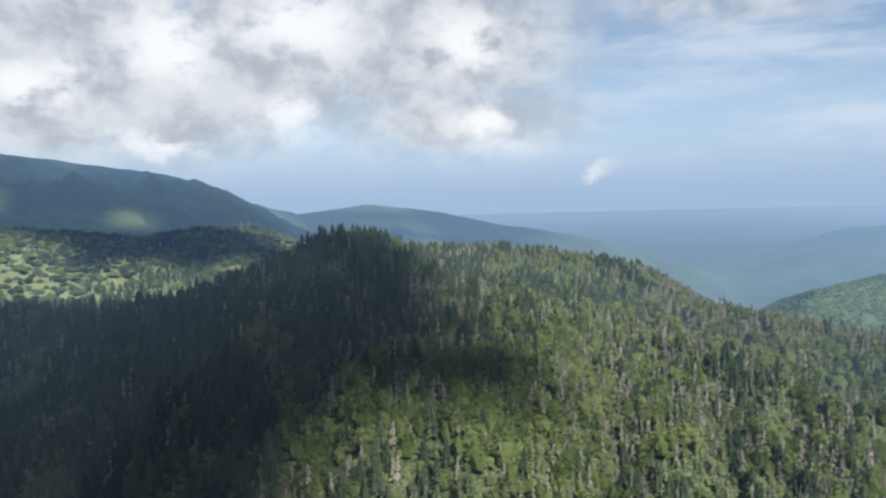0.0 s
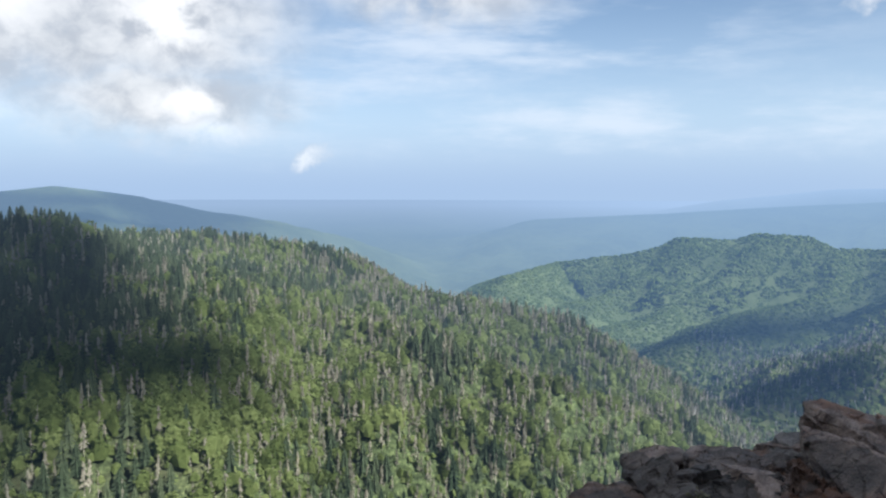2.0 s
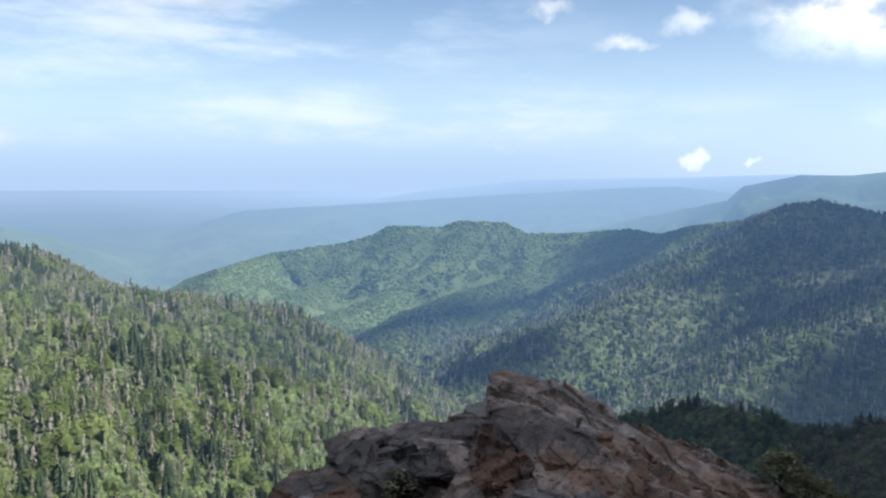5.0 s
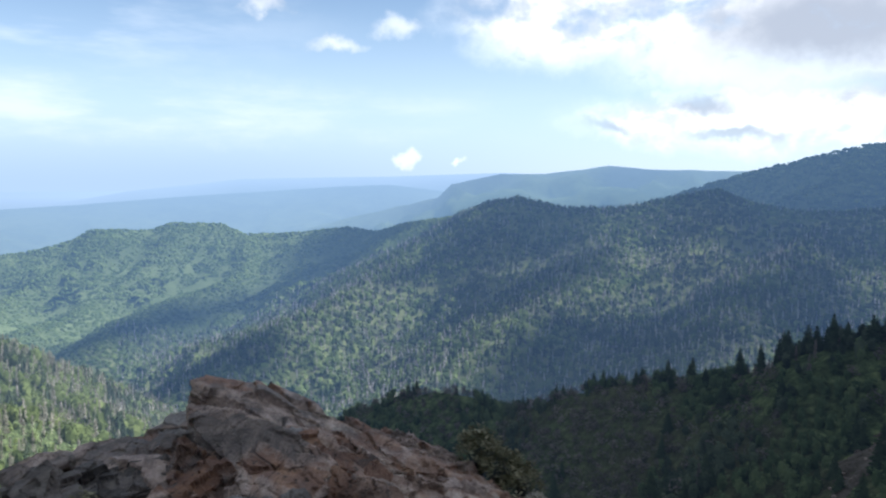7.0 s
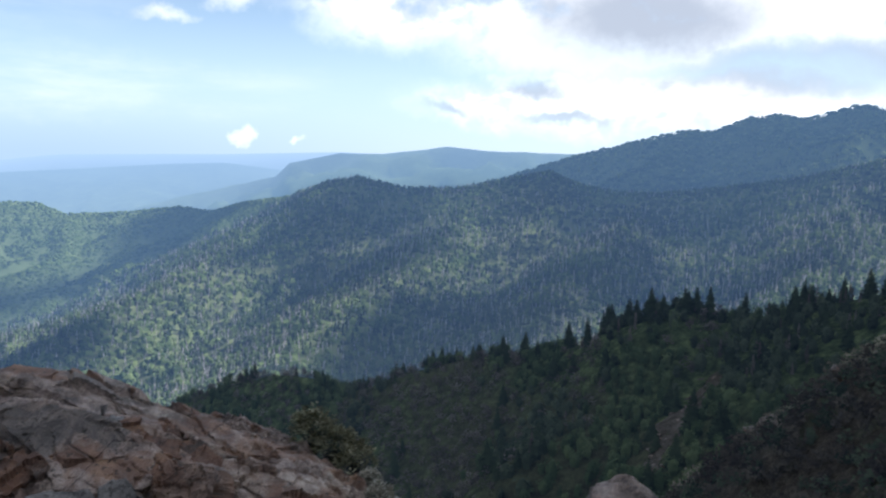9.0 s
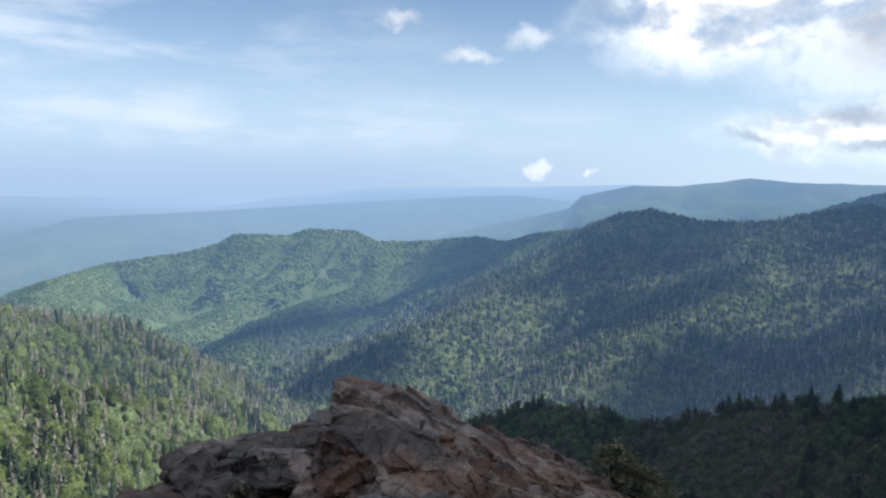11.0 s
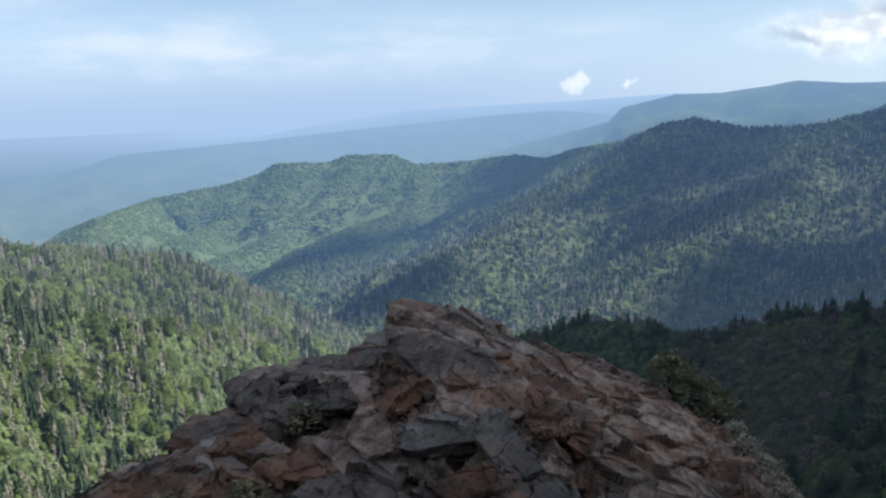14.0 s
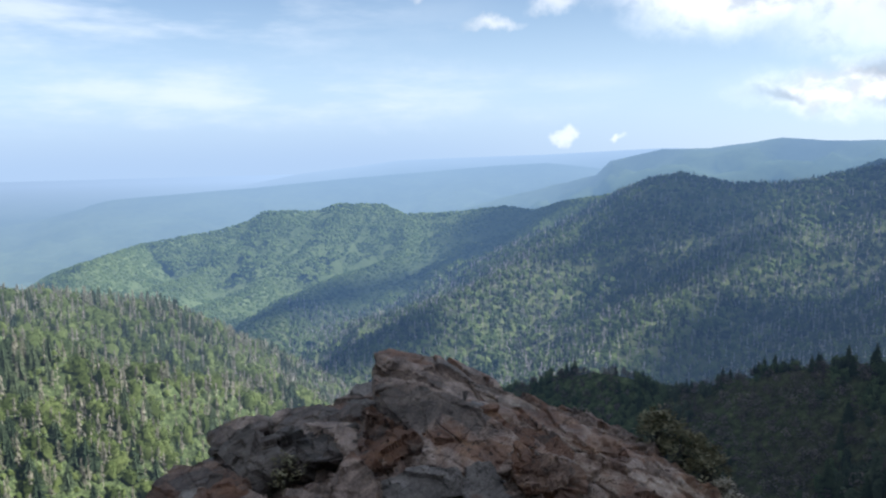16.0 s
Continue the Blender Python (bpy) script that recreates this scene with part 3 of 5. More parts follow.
def crown_tree(clumps, seed, wide=0.40, low=0.14, size=0.10, sides=7):
    """A full broadleaf tree: a closed lumpy crown roughened by leaf clumps all over."""
    g = random.Random(seed + 500)
    co, tris, mat = leafy(clumps, seed, wide * 0.9, low, size)
    core = [(0, 0, 0.88)]
    for z, r in ((0.70, 0.66), (0.42, 0.92), (low, 0.7)):
        for q in range(sides):
            a = 2 * math.pi * (q + g.uniform(-.35, .35)) / sides + z
            rr = wide * 0.70 * r * g.uniform(0.7, 1.15)
            core.append((rr * math.cos(a), rr * math.sin(a), z + g.uniform(-.08, .08)))
    o, more = len(co), []
    for q in range(sides):
        q2 = (q + 1) % sides
        more.append((o, o + 1 + q, o + 1 + q2))
        for ring in (0, 1):
            u, v = o + 1 + ring * sides, o + 1 + (ring + 1) * sides
            more += [(u + q, v + q, v + q2), (u + q, v + q2, u + q2)]
    return np.concatenate([co, np.array(core)]), np.concatenate([tris, np.array(more)]), np.concatenate([mat, np.zeros(len(more), int)])


def seen_from_outcrop(x, y, top):
    """Which places stand open to the outcrop (the rest is planted thinner)."""
    ang = (GROUND_Z - 1.7) / GROUND_R[None, :]
    run = np.maximum.accumulate(ang[:, 9:], axis=1)
    step = np.radians(0.5)
    ia = np.clip(((np.arctan2(x, y) - np.radians(-42)) / step).astype(int), 0, GROUND_Z.shape[0] - 1)
    r = np.hypot(x, y)
    ir = np.clip(np.searchsorted(GROUND_R[9:], r) - 2, 0, run.shape[1] - 1)
    return (top - 1.7) / r > run[ia, ir] - 0.009


def scatter(az0, az1, r0, r1, spacing, rng):
    """Jittered places over a sector."""
    xs = [d * math.sin(radians(a)) for a in (az0, az1, (az0 + az1) / 2) for d in (r0, r1)]
    ys = [d * math.cos(radians(a)) for a in (az0, az1, (az0 + az1) / 2) for d in (r0, r1)]
    gx, gy = np.meshgrid(np.arange(min(xs) - 20, max(xs) + 20, spacing), np.arange(min(ys) - 20, max(ys) + 20, spacing))
    x = (gx + rng.uniform(-.48, .48, gx.shape) * spacing).ravel()
    y = (gy + rng.uniform(-.48, .48, gx.shape) * spacing).ravel()
    az, r = np.degrees(np.arctan2(x, y)), np.hypot(x, y)
    ok = (az > az0) & (az < az1) & (r > r0) & (r < r1)
    return x[ok], y[ok]


def wood(name, label, x, y, z, tall, kinds, rng, smooth=False):
    """Joins trees of several kinds, each (share chooser, templates, leaf material, trunk material), into one wood."""
    cos, tris, mats, tints, slots, base = [], [], [], [], [], 0
    for pick, templates, leaf, stem in kinds:
        slot = len(slots)
        slots += [leaf, stem]
        which = rng.integers(0, len(templates), len(x))
        for w, (co, tr, mt) in enumerate(templates):
            idx = np.nonzero(pick & (which == w))[0]
            if not len(idx):
                continue
            a = rng.uniform(0, 2 * np.pi, len(idx))
            s = tall[idx] * rng.uniform(0.72, 1.25, len(idx))
            wd = s * rng.uniform(0.85, 1.2, len(idx))
            c, sn = np.cos(a)[:, None], np.sin(a)[:, None]
            px = (co[:, 0] * c - co[:, 1] * sn) * wd[:, None] + x[idx][:, None]
            py = (co[:, 0] * sn + co[:, 1] * c) * wd[:, None] + y[idx][:, None]
            pz = co[:, 2] * s[:, None] + z[idx][:, None]
            cos.append(np.stack([px, py, pz], -1).reshape(-1, 3))
            tris.append((tr[None] + (np.arange(len(idx)) * len(co))[:, None, None] + base).reshape(-1, 3))
            mats.append(np.tile(mt + slot, len(idx)))
            tints.append(np.repeat(rng.uniform(0, 1, len(idx)), len(co)))
            base += len(idx) * len(co)
    ob = new(name, new_mesh(name, np.concatenate(cos), np.concatenate(tris), slots, np.concatenate(mats), np.concatenate(tints), smooth))
    return tagged(ob, label, "forest", kind="stuff")


def crest_distance(name, x, y):
    """Plan distance from a crest line."""
    c, best = crest_xyz(name), np.full(np.shape(x), 1e9)
    for p, q in zip(c[:-1, :2], c[1:, :2]):
        t = np.clip(((x - p[0]) * (q - p)[0] + (y - p[1]) * (q - p)[1]) / ((q - p) @ (q - p)), 0, 1)
        best = np.minimum(best, np.hypot(x - p[0] - t * (q - p)[0], y - p[1] - t * (q - p)[1]))
    return best


def slide_share(x, y):
    """How far a place lies within the stony slide on the spur, 0 to 1."""
    r, az = np.hypot(x, y), np.degrees(np.arctan2(x, y))
    mid = 90.9 - 5.2 * (166 - r) / 46
    return np.clip(1.3 - np.abs(az - mid + 2.2 * (fbm(x / 9, y / 9, 3, 71) - 0.5)) / 1.6, 0, 1) * (r > 112) * (r < 168)


def stand(x, y, seed, scale=38.0):
    return fbm(x / scale, y / scale, 4, seed)


NEAR_TREES = []


def build_woods():
    rng = np.random.default_rng(4)
    spruce = [tri_fan_tree(8, 6, s, 0.04, 0.28) for s in range(5)]
    spruce_far = [tri_fan_tree(4, 3, 20 + s, base=0.04, radius=0.22) for s in range(3)]
    dead = [snag(14, s, 4) for s in range(4)]
    grey_fir = [snag(6, 40 + s, 32) for s in range(5)]
    grey_far = [snag(3, 60 + s, 16) for s in range(4)]
    broad = [crown_tree(110, s, 0.52, 0.06, 0.074, 6) for s in range(6)]
    broad_mid = [crown_tree(48, 70 + s, 0.52, 0.08, 0.088, 6) for s in range(5)]
    broad_far = [crown_tree(8, 30 + s, size=0.14, sides=5) for s in range(4)]
    caps = [dome(s, 5, ((0.80, 0.50), (0.36, 0.86))) for s in range(6)]

    # the hill across the valley: dead firs, spruces and fresh green hardwoods
    x, y = scatter(-37, 48, 270, 960, 4.85, rng)
    z = height(x, y)
    open_ = seen_from_outcrop(x, y, z + 14)
    keep = open_ | (rng.uniform(0, 1, len(x)) < 0.06)
    x, y, z = x[keep], y[keep], z[keep]
    n, u = stand(x, y, 3, 46.0), rng.uniform(0, 1, len(x))
    group, bearing = fbm(x / 15, y / 15, 2, 35) - 0.5, np.degrees(np.arctan2(x, y))
    crest = np.clip((z + 95) / 70, 0, 1) * (bearing < 14)
    # more dark spruces to the left, partly to deepen that side's shade
    shade = np.clip((2 - bearing) / 13, 0, 1.6)
    p_spruce = np.clip(0.19 + 1.9 * (n - 0.5) + 1.5 * group + 0.30 * crest + 0.45 * shade - 0.29 * np.clip((bearing - 7) / 11, 0, 1), 0.02, 0.9)
    p_dead = 0.09 * (1 - 0.5 * crest) * (1 - 0.5 * np.clip((bearing - 7) / 11, 0, 1))
    p_grey = np.clip(0.30 + 0.22 * np.clip((bearing - 4) / 12, 0, 1) - 1.0 * group + 0.9 * (stand(x, y, 8, 60.0) - 0.5), 0.06, 0.7) * (1 - 0.5 * np.maximum(crest, np.minimum(shade, 1)))
    cut = np.cumsum([p_spruce, p_dead, p_grey], axis=0)
    tall = np.where(u < cut[0], 11.8, np.where(u < cut[1], 11.5, np.where(u < cut[2], 11.0, 9.2))) * (0.72 + 0.56 * fbm(x / 9, y / 9, 2, 36))
    near = np.hypot(x, y) < 470
    # the nearest stand as single trees
    edge = np.argsort(np.where((bearing > -30) & (bearing < 34) & seen_from_outcrop(x, y, z + 6), np.hypot(x, y), 1e9))[:260]
    for i in edge:
        kind = 0 if u[i] < cut[0][i] else 1 if u[i] < cut[1][i] else 2 if u[i] < cut[2][i] else 3
        NEAR_TREES.append((x[i], y[i], z[i], tall[i], kind))
    rest = np.ones(len(x), bool)
    rest[edge] = False
    x, y, z, u, tall, near, cut = x[rest], y[rest], z[rest], u[rest], tall[rest], near[rest], cut[:, rest]
    wood("hillside_forest", "mixed forest of green hardwoods, dark spruces and grey dead firs", x, y, z, tall,
         [(u < cut[0], spruce, NEEDLES, BARK), ((u >= cut[0]) & (u < cut[1]), dead, GREY_TWIGS, DEAD_WOOD), ((u >= cut[1]) & (u < cut[2]), grey_fir, GREY_TWIGS, DEAD_WOOD), ((u >= cut[2]) & near, broad, LEAVES, BARK), ((u >= cut[2]) & ~near, broad_mid, LEAVES, BARK)], rng)

    # thickets under the trees where one looks down between them
    x, y = scatter(-37, 46, 270, 860, 5.0, rng)
    z = height(x, y)
    keep = seen_from_outcrop(x, y, z + 4)
    x, y, z = x[keep], y[keep], z[keep]
    wood("hillside_thicket", "green thicket under the hillside trees", x, y, z - 0.6, 3.0 + 2.2 * stand(x, y, 77, 20.0), [(x > -1e9, [dome(40 + s, 5) for s in range(5)], LEAVES, BARK)], rng)

    # the big mountain beyond the valley, with a closer stand along its brow
    x, y = scatter(38, 104, 560, 1560, 8.8, rng)
    bx, by = scatter(60, 104, 1360, 1570, 4.6, rng)
    brow = crest_distance("right_mountain", bx, by) < 22
    x, y = np.concatenate([x, bx[brow]]), np.concatenate([y, by[brow]])
    z = height(x, y)
    keep = seen_from_outcrop(x, y, z + 13) | (rng.uniform(0, 1, len(x)) < 0.06)
    x, y, z = x[keep], y[keep], z[keep]
    n, u = stand(x, y, 9, 60.0), rng.uniform(0, 1, len(x))
    p_spruce = np.clip(0.16 + 1.3 * (n - 0.5) + 0.25 * np.clip((z + 120) / 120, 0, 1), 0.08, 0.85)
    # more pale dead firs here, partly standing in for a sunlit patch
    pale = np.exp(-((x - 1165) / 110) ** 2 - ((y - 385) / 60) ** 2)
    p_spruce = p_spruce * (1 - 0.85 * pale)
    brow = crest_distance("right_mountain", x, y) < 45
    u = np.where(brow & (rng.uniform(0, 1, len(x)) < 0.5), 0.99, u)
    cut = np.cumsum([p_spruce, 0.46 + 0.45 * pale + 0.7 * (stand(x, y, 48, 80.0) - 0.5)], axis=0)
    tall = np.where(u < cut[0], 13.0, np.where(u < cut[1], 12.5, 10.0)) * np.where(brow, 0.72, 1.0)
    wood("mountain_forest", "dark conifer and hardwood forest on the mountain flank", x, y, z - 1.8 * brow, tall,
         [(u < cut[0], spruce_far, NEEDLES_FAR, BARK), ((u >= cut[0]) & (u < cut[1]), grey_far, TWIGS_FAR, TWIGS_FAR), (u >= cut[1], broad_far, LEAVES_FAR, BARK)], rng)

    # the closed lower canopy between those trees
    x, y = scatter(38, 104, 600, 1560, 9.4, rng)
    z = height(x, y)
    keep = seen_from_outcrop(x, y, z + 6)
    x, y, z = x[keep], y[keep], z[keep]
    # more dark firs to the right, partly to deepen the flank's shade
    firs = stand(x, y, 33, 70.0) + 0.12 * rng.uniform(-1, 1, len(x)) > 0.60 - 0.14 * np.clip((np.degrees(np.arctan2(x, y)) - 54) / 12, 0, 1)
    # the sunlit patch again, kept free of dark firs to stay bright
    pale = np.exp(-((x - 1165) / 110) ** 2 - ((y - 385) / 60) ** 2) > 0.35
    firs &= ~pale
    wood("mountain_canopy", "closed lower canopy of hardwoods on the mountain flank", x, y, z - 5.2, 8.2 + 0 * x, [(~firs, caps, LEAVES_FAR, BARK), (firs, caps, NEEDLES_FAR, BARK)], rng)

    # the green ridge and the far left hills: closed hardwood canopy
    for nm, lab, sector, gap in (("ridge_forest", "closed green hardwood canopy on a far ridge", (18, 63, 1250, 2420), 6.8), ("foothill_forest", "green hardwood canopy on distant hills", (-38, 0, 960, 1620), 7.6)):
        x, y = scatter(*sector, gap, rng)
        z = height(x, y)
        keep = seen_from_outcrop(x, y, z + 10)
        if nm == "ridge_forest":
            keep &= ~((np.degrees(np.arctan2(x, y)) > 38) & (np.hypot(x, y) < 1300))
        x, y, z = x[keep], y[keep], z[keep]
        u = rng.uniform(0, 1, len(x))
        few = u < 0.015
        if nm == "ridge_forest":
            wood(nm, lab, x, y, z - 4.0, np.where(few, 7.4, 6.3), [(~few, caps, RIDGE_LEAVES, BARK), (few, spruce_far, NEEDLES_FAR, BARK)], rng, True)
            continue
        firs = u + 0.9 * (stand(x, y, 44, 90.0) - 0.5) < 0.6
        pole = (u > 0.80) & ~firs
        wood(nm, lab, x, y, z - 3.2 + 2.2 * pole, np.where(pole, 10.0, 7.2), [(firs, caps, NEEDLES_FAR, BARK), (~firs & ~pole, caps, RIDGE_LEAVES, BARK), (pole, grey_far, TWIGS_FAR, TWIGS_FAR)], rng)

    # the high crest behind the mountain
    x, y = scatter(70, 106, 1480, 1940, 8.2, rng)
    z = height(x, y)
    keep = seen_from_outcrop(x, y, z + 10)
    x, y, z = x[keep], y[keep], z[keep]
    firs = rng.uniform(0, 1, len(x)) + 0.8 * (stand(x, y, 45, 90.0) - 0.5) < 0.55
    wood("crest_forest", "dark hazy forest on the high crest", x, y, z - 3.6, 8.6 + 0 * x, [(firs, spruce_far, NEEDLES_FAR, BARK), (~firs, caps, LEAVES_FAR, BARK)], rng)

    # the shaded spur at the side of the outcrop: scrub, small hardwoods and grey stems
    x, y = scatter(46, 108, 44, 330, 2.9, rng)
    z = height(x, y)
    r, az = np.hypot(x, y), np.degrees(np.arctan2(x, y))
    keep = seen_from_outcrop(x, y, z + 5) & (fbm(x / 22, y / 22, 3, 41) > 0.30)
    x, y, z, r = x[keep], y[keep], z[keep], r[keep]
    n, u = stand(x, y, 15, 25.0), rng.uniform(0, 1, len(x))
    az = np.degrees(np.arctan2(x, y))
    bare, fresh = fbm(x / 46, y / 13, 3, 61), fbm(x / 40, y / 15, 3, 62) + 0.16 * np.clip((80 - az) / 14, 0, 1)
    slide = (slide_share(x, y) > 0.35) & (fbm(x / 5, y / 5, 2, 73) < 0.62)
    scrub = r < 82
    kind = np.where(bare + 0.10 * u > 0.60, 1, np.where(fresh + 0.12 * u > 0.62, 2, np.where(u < 0.80, 0, 3)))
    kind = np.where(scrub, np.where(u < 0.45, 0, 1), kind)
    kind = np.where(slide, -1, kind)
    tall = np.where(scrub, 1.0, np.array([3.2, 2.2, 3.0, 4.2, 0])[kind]) * (0.7 + 0.6 * n)
    wood("spur_scrub", "dark green, brown and grey scrub on a steep shaded slope", x, y, z, tall,
         [(kind == 0, [crown_tree(52, 80 + s, 0.5, 0.02, 0.10) for s in range(4)], SPUR_LEAVES, BARK), (kind == 1, [leafy(46, 95 + s, 0.62, 0.0, 0.12) for s in range(4)], SPUR_TWIGS, BARK),
          (kind == 2, [crown_tree(60, 280 + s, 0.44, 0.05, 0.085) for s in range(4)], SAPLING_LEAVES, BARK), (kind == 3, [snag(6, 90 + s, 34) for s in range(3)], SPUR_TWIGS, BARK)], rng)

    # low heath on the near cliff
    x, y = scatter(80, 112, 24, 88, 1.1, rng)
    z = height(x, y)
    keep = (fbm(x / 7, y / 7, 3, 51) > 0.24) & seen_from_outcrop(x, y, z + 2)
    x, y, z = x[keep], y[keep], z[keep]
    u = rng.uniform(0, 1, len(x))
    wood("cliff_heath", "brown and dark green heath on a rocky cliff", x, y, z - 0.1, 0.7 + 0.9 * stand(x, y, 19, 6.0),
         [(u < 0.36, [leafy(60, 180 + s, 0.6, 0.0, 0.12) for s in range(3)], SPUR_LEAVES, BARK), (u >= 0.36, [leafy(50, 190 + s, 0.6, 0.0, 0.13) for s in range(3)], DRY_LEAVES, BARK)], rng)


    # a paler fringe of dry heath along the cliff's brow
    x, y = scatter(82, 112, 40, 82, 0.55, rng)
    off = crest_distance("near_cliff", x, y)
    keep = (off < 1.5) & (fbm(x / 3, y / 3, 3, 57) > 0.40 + 0.10 * off)
    x, y = x[keep], y[keep]
    wood("brow_heath", "pale dry heath and grass along the cliff's brow", x, y, height(x, y) - 0.1, 0.7 + 0.7 * rng.uniform(0, 1, len(x)), [(x > -1e9, [leafy(60, 230 + s, 0.6, 0.0, 0.09) for s in range(4)], BROW_HEATH, BARK)], rng)


build_woods()

# ---------------------------------------------------------------- single trees on the spur


def part(name, me, parent, label=""):
    """Links a mesh as one part of a thing."""
    ob = new(name, me)
    ob.parent = parent
    if label:
        ob["label"] = label
    return ob


def spruce_meshes(seed, tiers=13, points=8):
    """Trunk and crown of a full spruce, height 1: whorls of drooping, ragged boughs."""
    g = random.Random(seed)
    co, tris, mat = [], [], []
    trunk(co, tris, mat, 0.02, 0.004, 0.97, 0, 6)
    stem = new_mesh("trunk", np.array(co), np.array(tris), [BARK], tint=np.full(len(co), 0.4))
    co, tris = [], []
    for t in range(tiers):
        f = t / tiers
        z = 0.10 + 0.88 * f
        rad = 0.19 * (1 - f) ** 0.8 + 0.015
        for q in range(points + 2):
            a = 2 * math.pi * (q + g.uniform(-.4, .4)) / (points + 2) + 0.7 * t
            ln = rad * g.uniform(0.6, 1.25)
            ca, sa, w = math.cos(a), math.sin(a), ln * g.uniform(0.28, 0.42)
            zz = z + g.uniform(-.02, .02)
            drop = ln * g.uniform(0.15, 0.45)
            o = len(co)
            co += [(0, 0, zz + 0.03), (ln * .55 * ca - w * sa, ln * .55 * sa + w * ca, zz - drop * .5), (ln * ca, ln * sa, zz - drop), (ln * .55 * ca + w * sa, ln * .55 * sa - w * ca, zz - drop * .5),
                   (ln * .5 * ca, ln * .5 * sa, zz - drop * .5 - w)]
            tris += [(o, o + 1, o + 2), (o, o + 2, o + 3), (o, o + 2, o + 4)]
    crown = new_mesh("crown", np.array(co), np.array(tris), [NEEDLES], tint=np.full(len(co), g.uniform(0.1, 0.6)))
    return stem, crown


def spur_spruces():
    """Single dark spruces along the spur's crest and down its flank."""
    kinds = []
    for s in range(4):
        tree = new("spruce_tree")
        stem, crown = spruce_meshes(100 + s)
        part("trunk", stem, tree)
        part("crown", crown, tree)
        tagged(tree, "dark green spruce standing on the shaded spur", "tree", "spruces on the spur")
        kinds.append(tree)
    g = random.Random(6)
    places = []
    crest = crest_xyz("dark_spur")
    for p, q in zip(crest[7:-2], crest[8:-1]):
        for _ in range(8):
            t = g.random()
            places.append((p[0] + t * (q[0] - p[0]) + g.gauss(0, 3), p[1] + t * (q[1] - p[1]) + g.gauss(-3, 4), g.uniform(3.6, 7.6)))
    for p, q in zip(crest[2:7], crest[3:8]):
        for _ in range(6):
            t = g.random()
            places.append((p[0] + t * (q[0] - p[0]) + g.gauss(0, 4), p[1] + t * (q[1] - p[1]) + g.gauss(-3, 4), g.uniform(3.0, 5.5)))
    for _ in range(90):
        a, d = radians(g.uniform(60, 104)), g.uniform(95, 190)
        places.append((d * math.sin(a), d * math.cos(a), g.uniform(3.5, 7.5)))
    zs = height(np.array([p[0] for p in places]), np.array([p[1] for p in places]))
    for i, ((x, y, h), z) in enumerate(zip(places, zs)):
        m = pose(x, y, z - 0.25, 0, 0, g.uniform(0, 360)) 
        tree = kinds[i] if i < 4 else copy_thing(kinds[i % 4], m)
        tree.matrix_basis = m @ Matrix.Diagonal((h * g.uniform(1.1, 1.6), h * g.uniform(1.1, 1.6), h, 1))


spur_spruces()


def near_hill_trees():
    """The nearest trees of the opposite hill, each a thing of its own."""
    looks = [("spruce_tree", "dark green spruce on the hillside", [tri_fan_tree(9, 6, 300 + s, 0.05, 0.21) for s in range(3)], NEEDLES, BARK),
             ("dead_fir", "bare grey dead fir with broken branches", [snag(18, 310 + s, 5) for s in range(3)], GREY_TWIGS, DEAD_WOOD),
             ("dying_fir", "dying fir with grey lichen-hung twigs", [snag(8, 320 + s, 26) for s in range(3)], GREY_TWIGS, DEAD_WOOD),
             ("hardwood_tree", "fresh green hardwood tree with a rounded crown", [crown_tree(120, 330 + s, 0.42, 0.10, 0.075, 6) for s in range(6)], LEAVES, BARK)]
    g = random.Random(21)
    firsts = {}
    for n, (x, y, z, tall, kind) in enumerate(NEAR_TREES):
        name, label, shapes, leaf, stem = looks[kind]
        s = g.randrange(len(shapes))
        h = tall * g.uniform(0.75, 1.25) * (0.85 if kind in (1, 2) else 1.0)
        m = pose(x, y, z, 0, 0, g.uniform(0, 360)) @ Matrix.Diagonal((h * g.uniform(0.9, 1.2), h * g.uniform(0.9, 1.2), h, 1))
        if (kind, s) in firsts:
            copy_thing(firsts[kind, s], m).matrix_basis = m
            continue
        co, tris, mat = shapes[s]
        tree = new(name)
        for piece, slot, surface in (("crown", 0, leaf), ("trunk", 1, stem)):
            used, faces = np.unique(tris[mat == slot], return_inverse=True)
            part(piece, new_mesh(piece, co[used], faces.reshape(-1, 3), [surface], tint=np.full(len(used), (s + 0.5) / len(shapes))), tree)
        tagged(tree, label, "tree", "trees on the hillside")
        tree.matrix_basis = m
        firsts[kind, s] = tree


near_hill_trees()

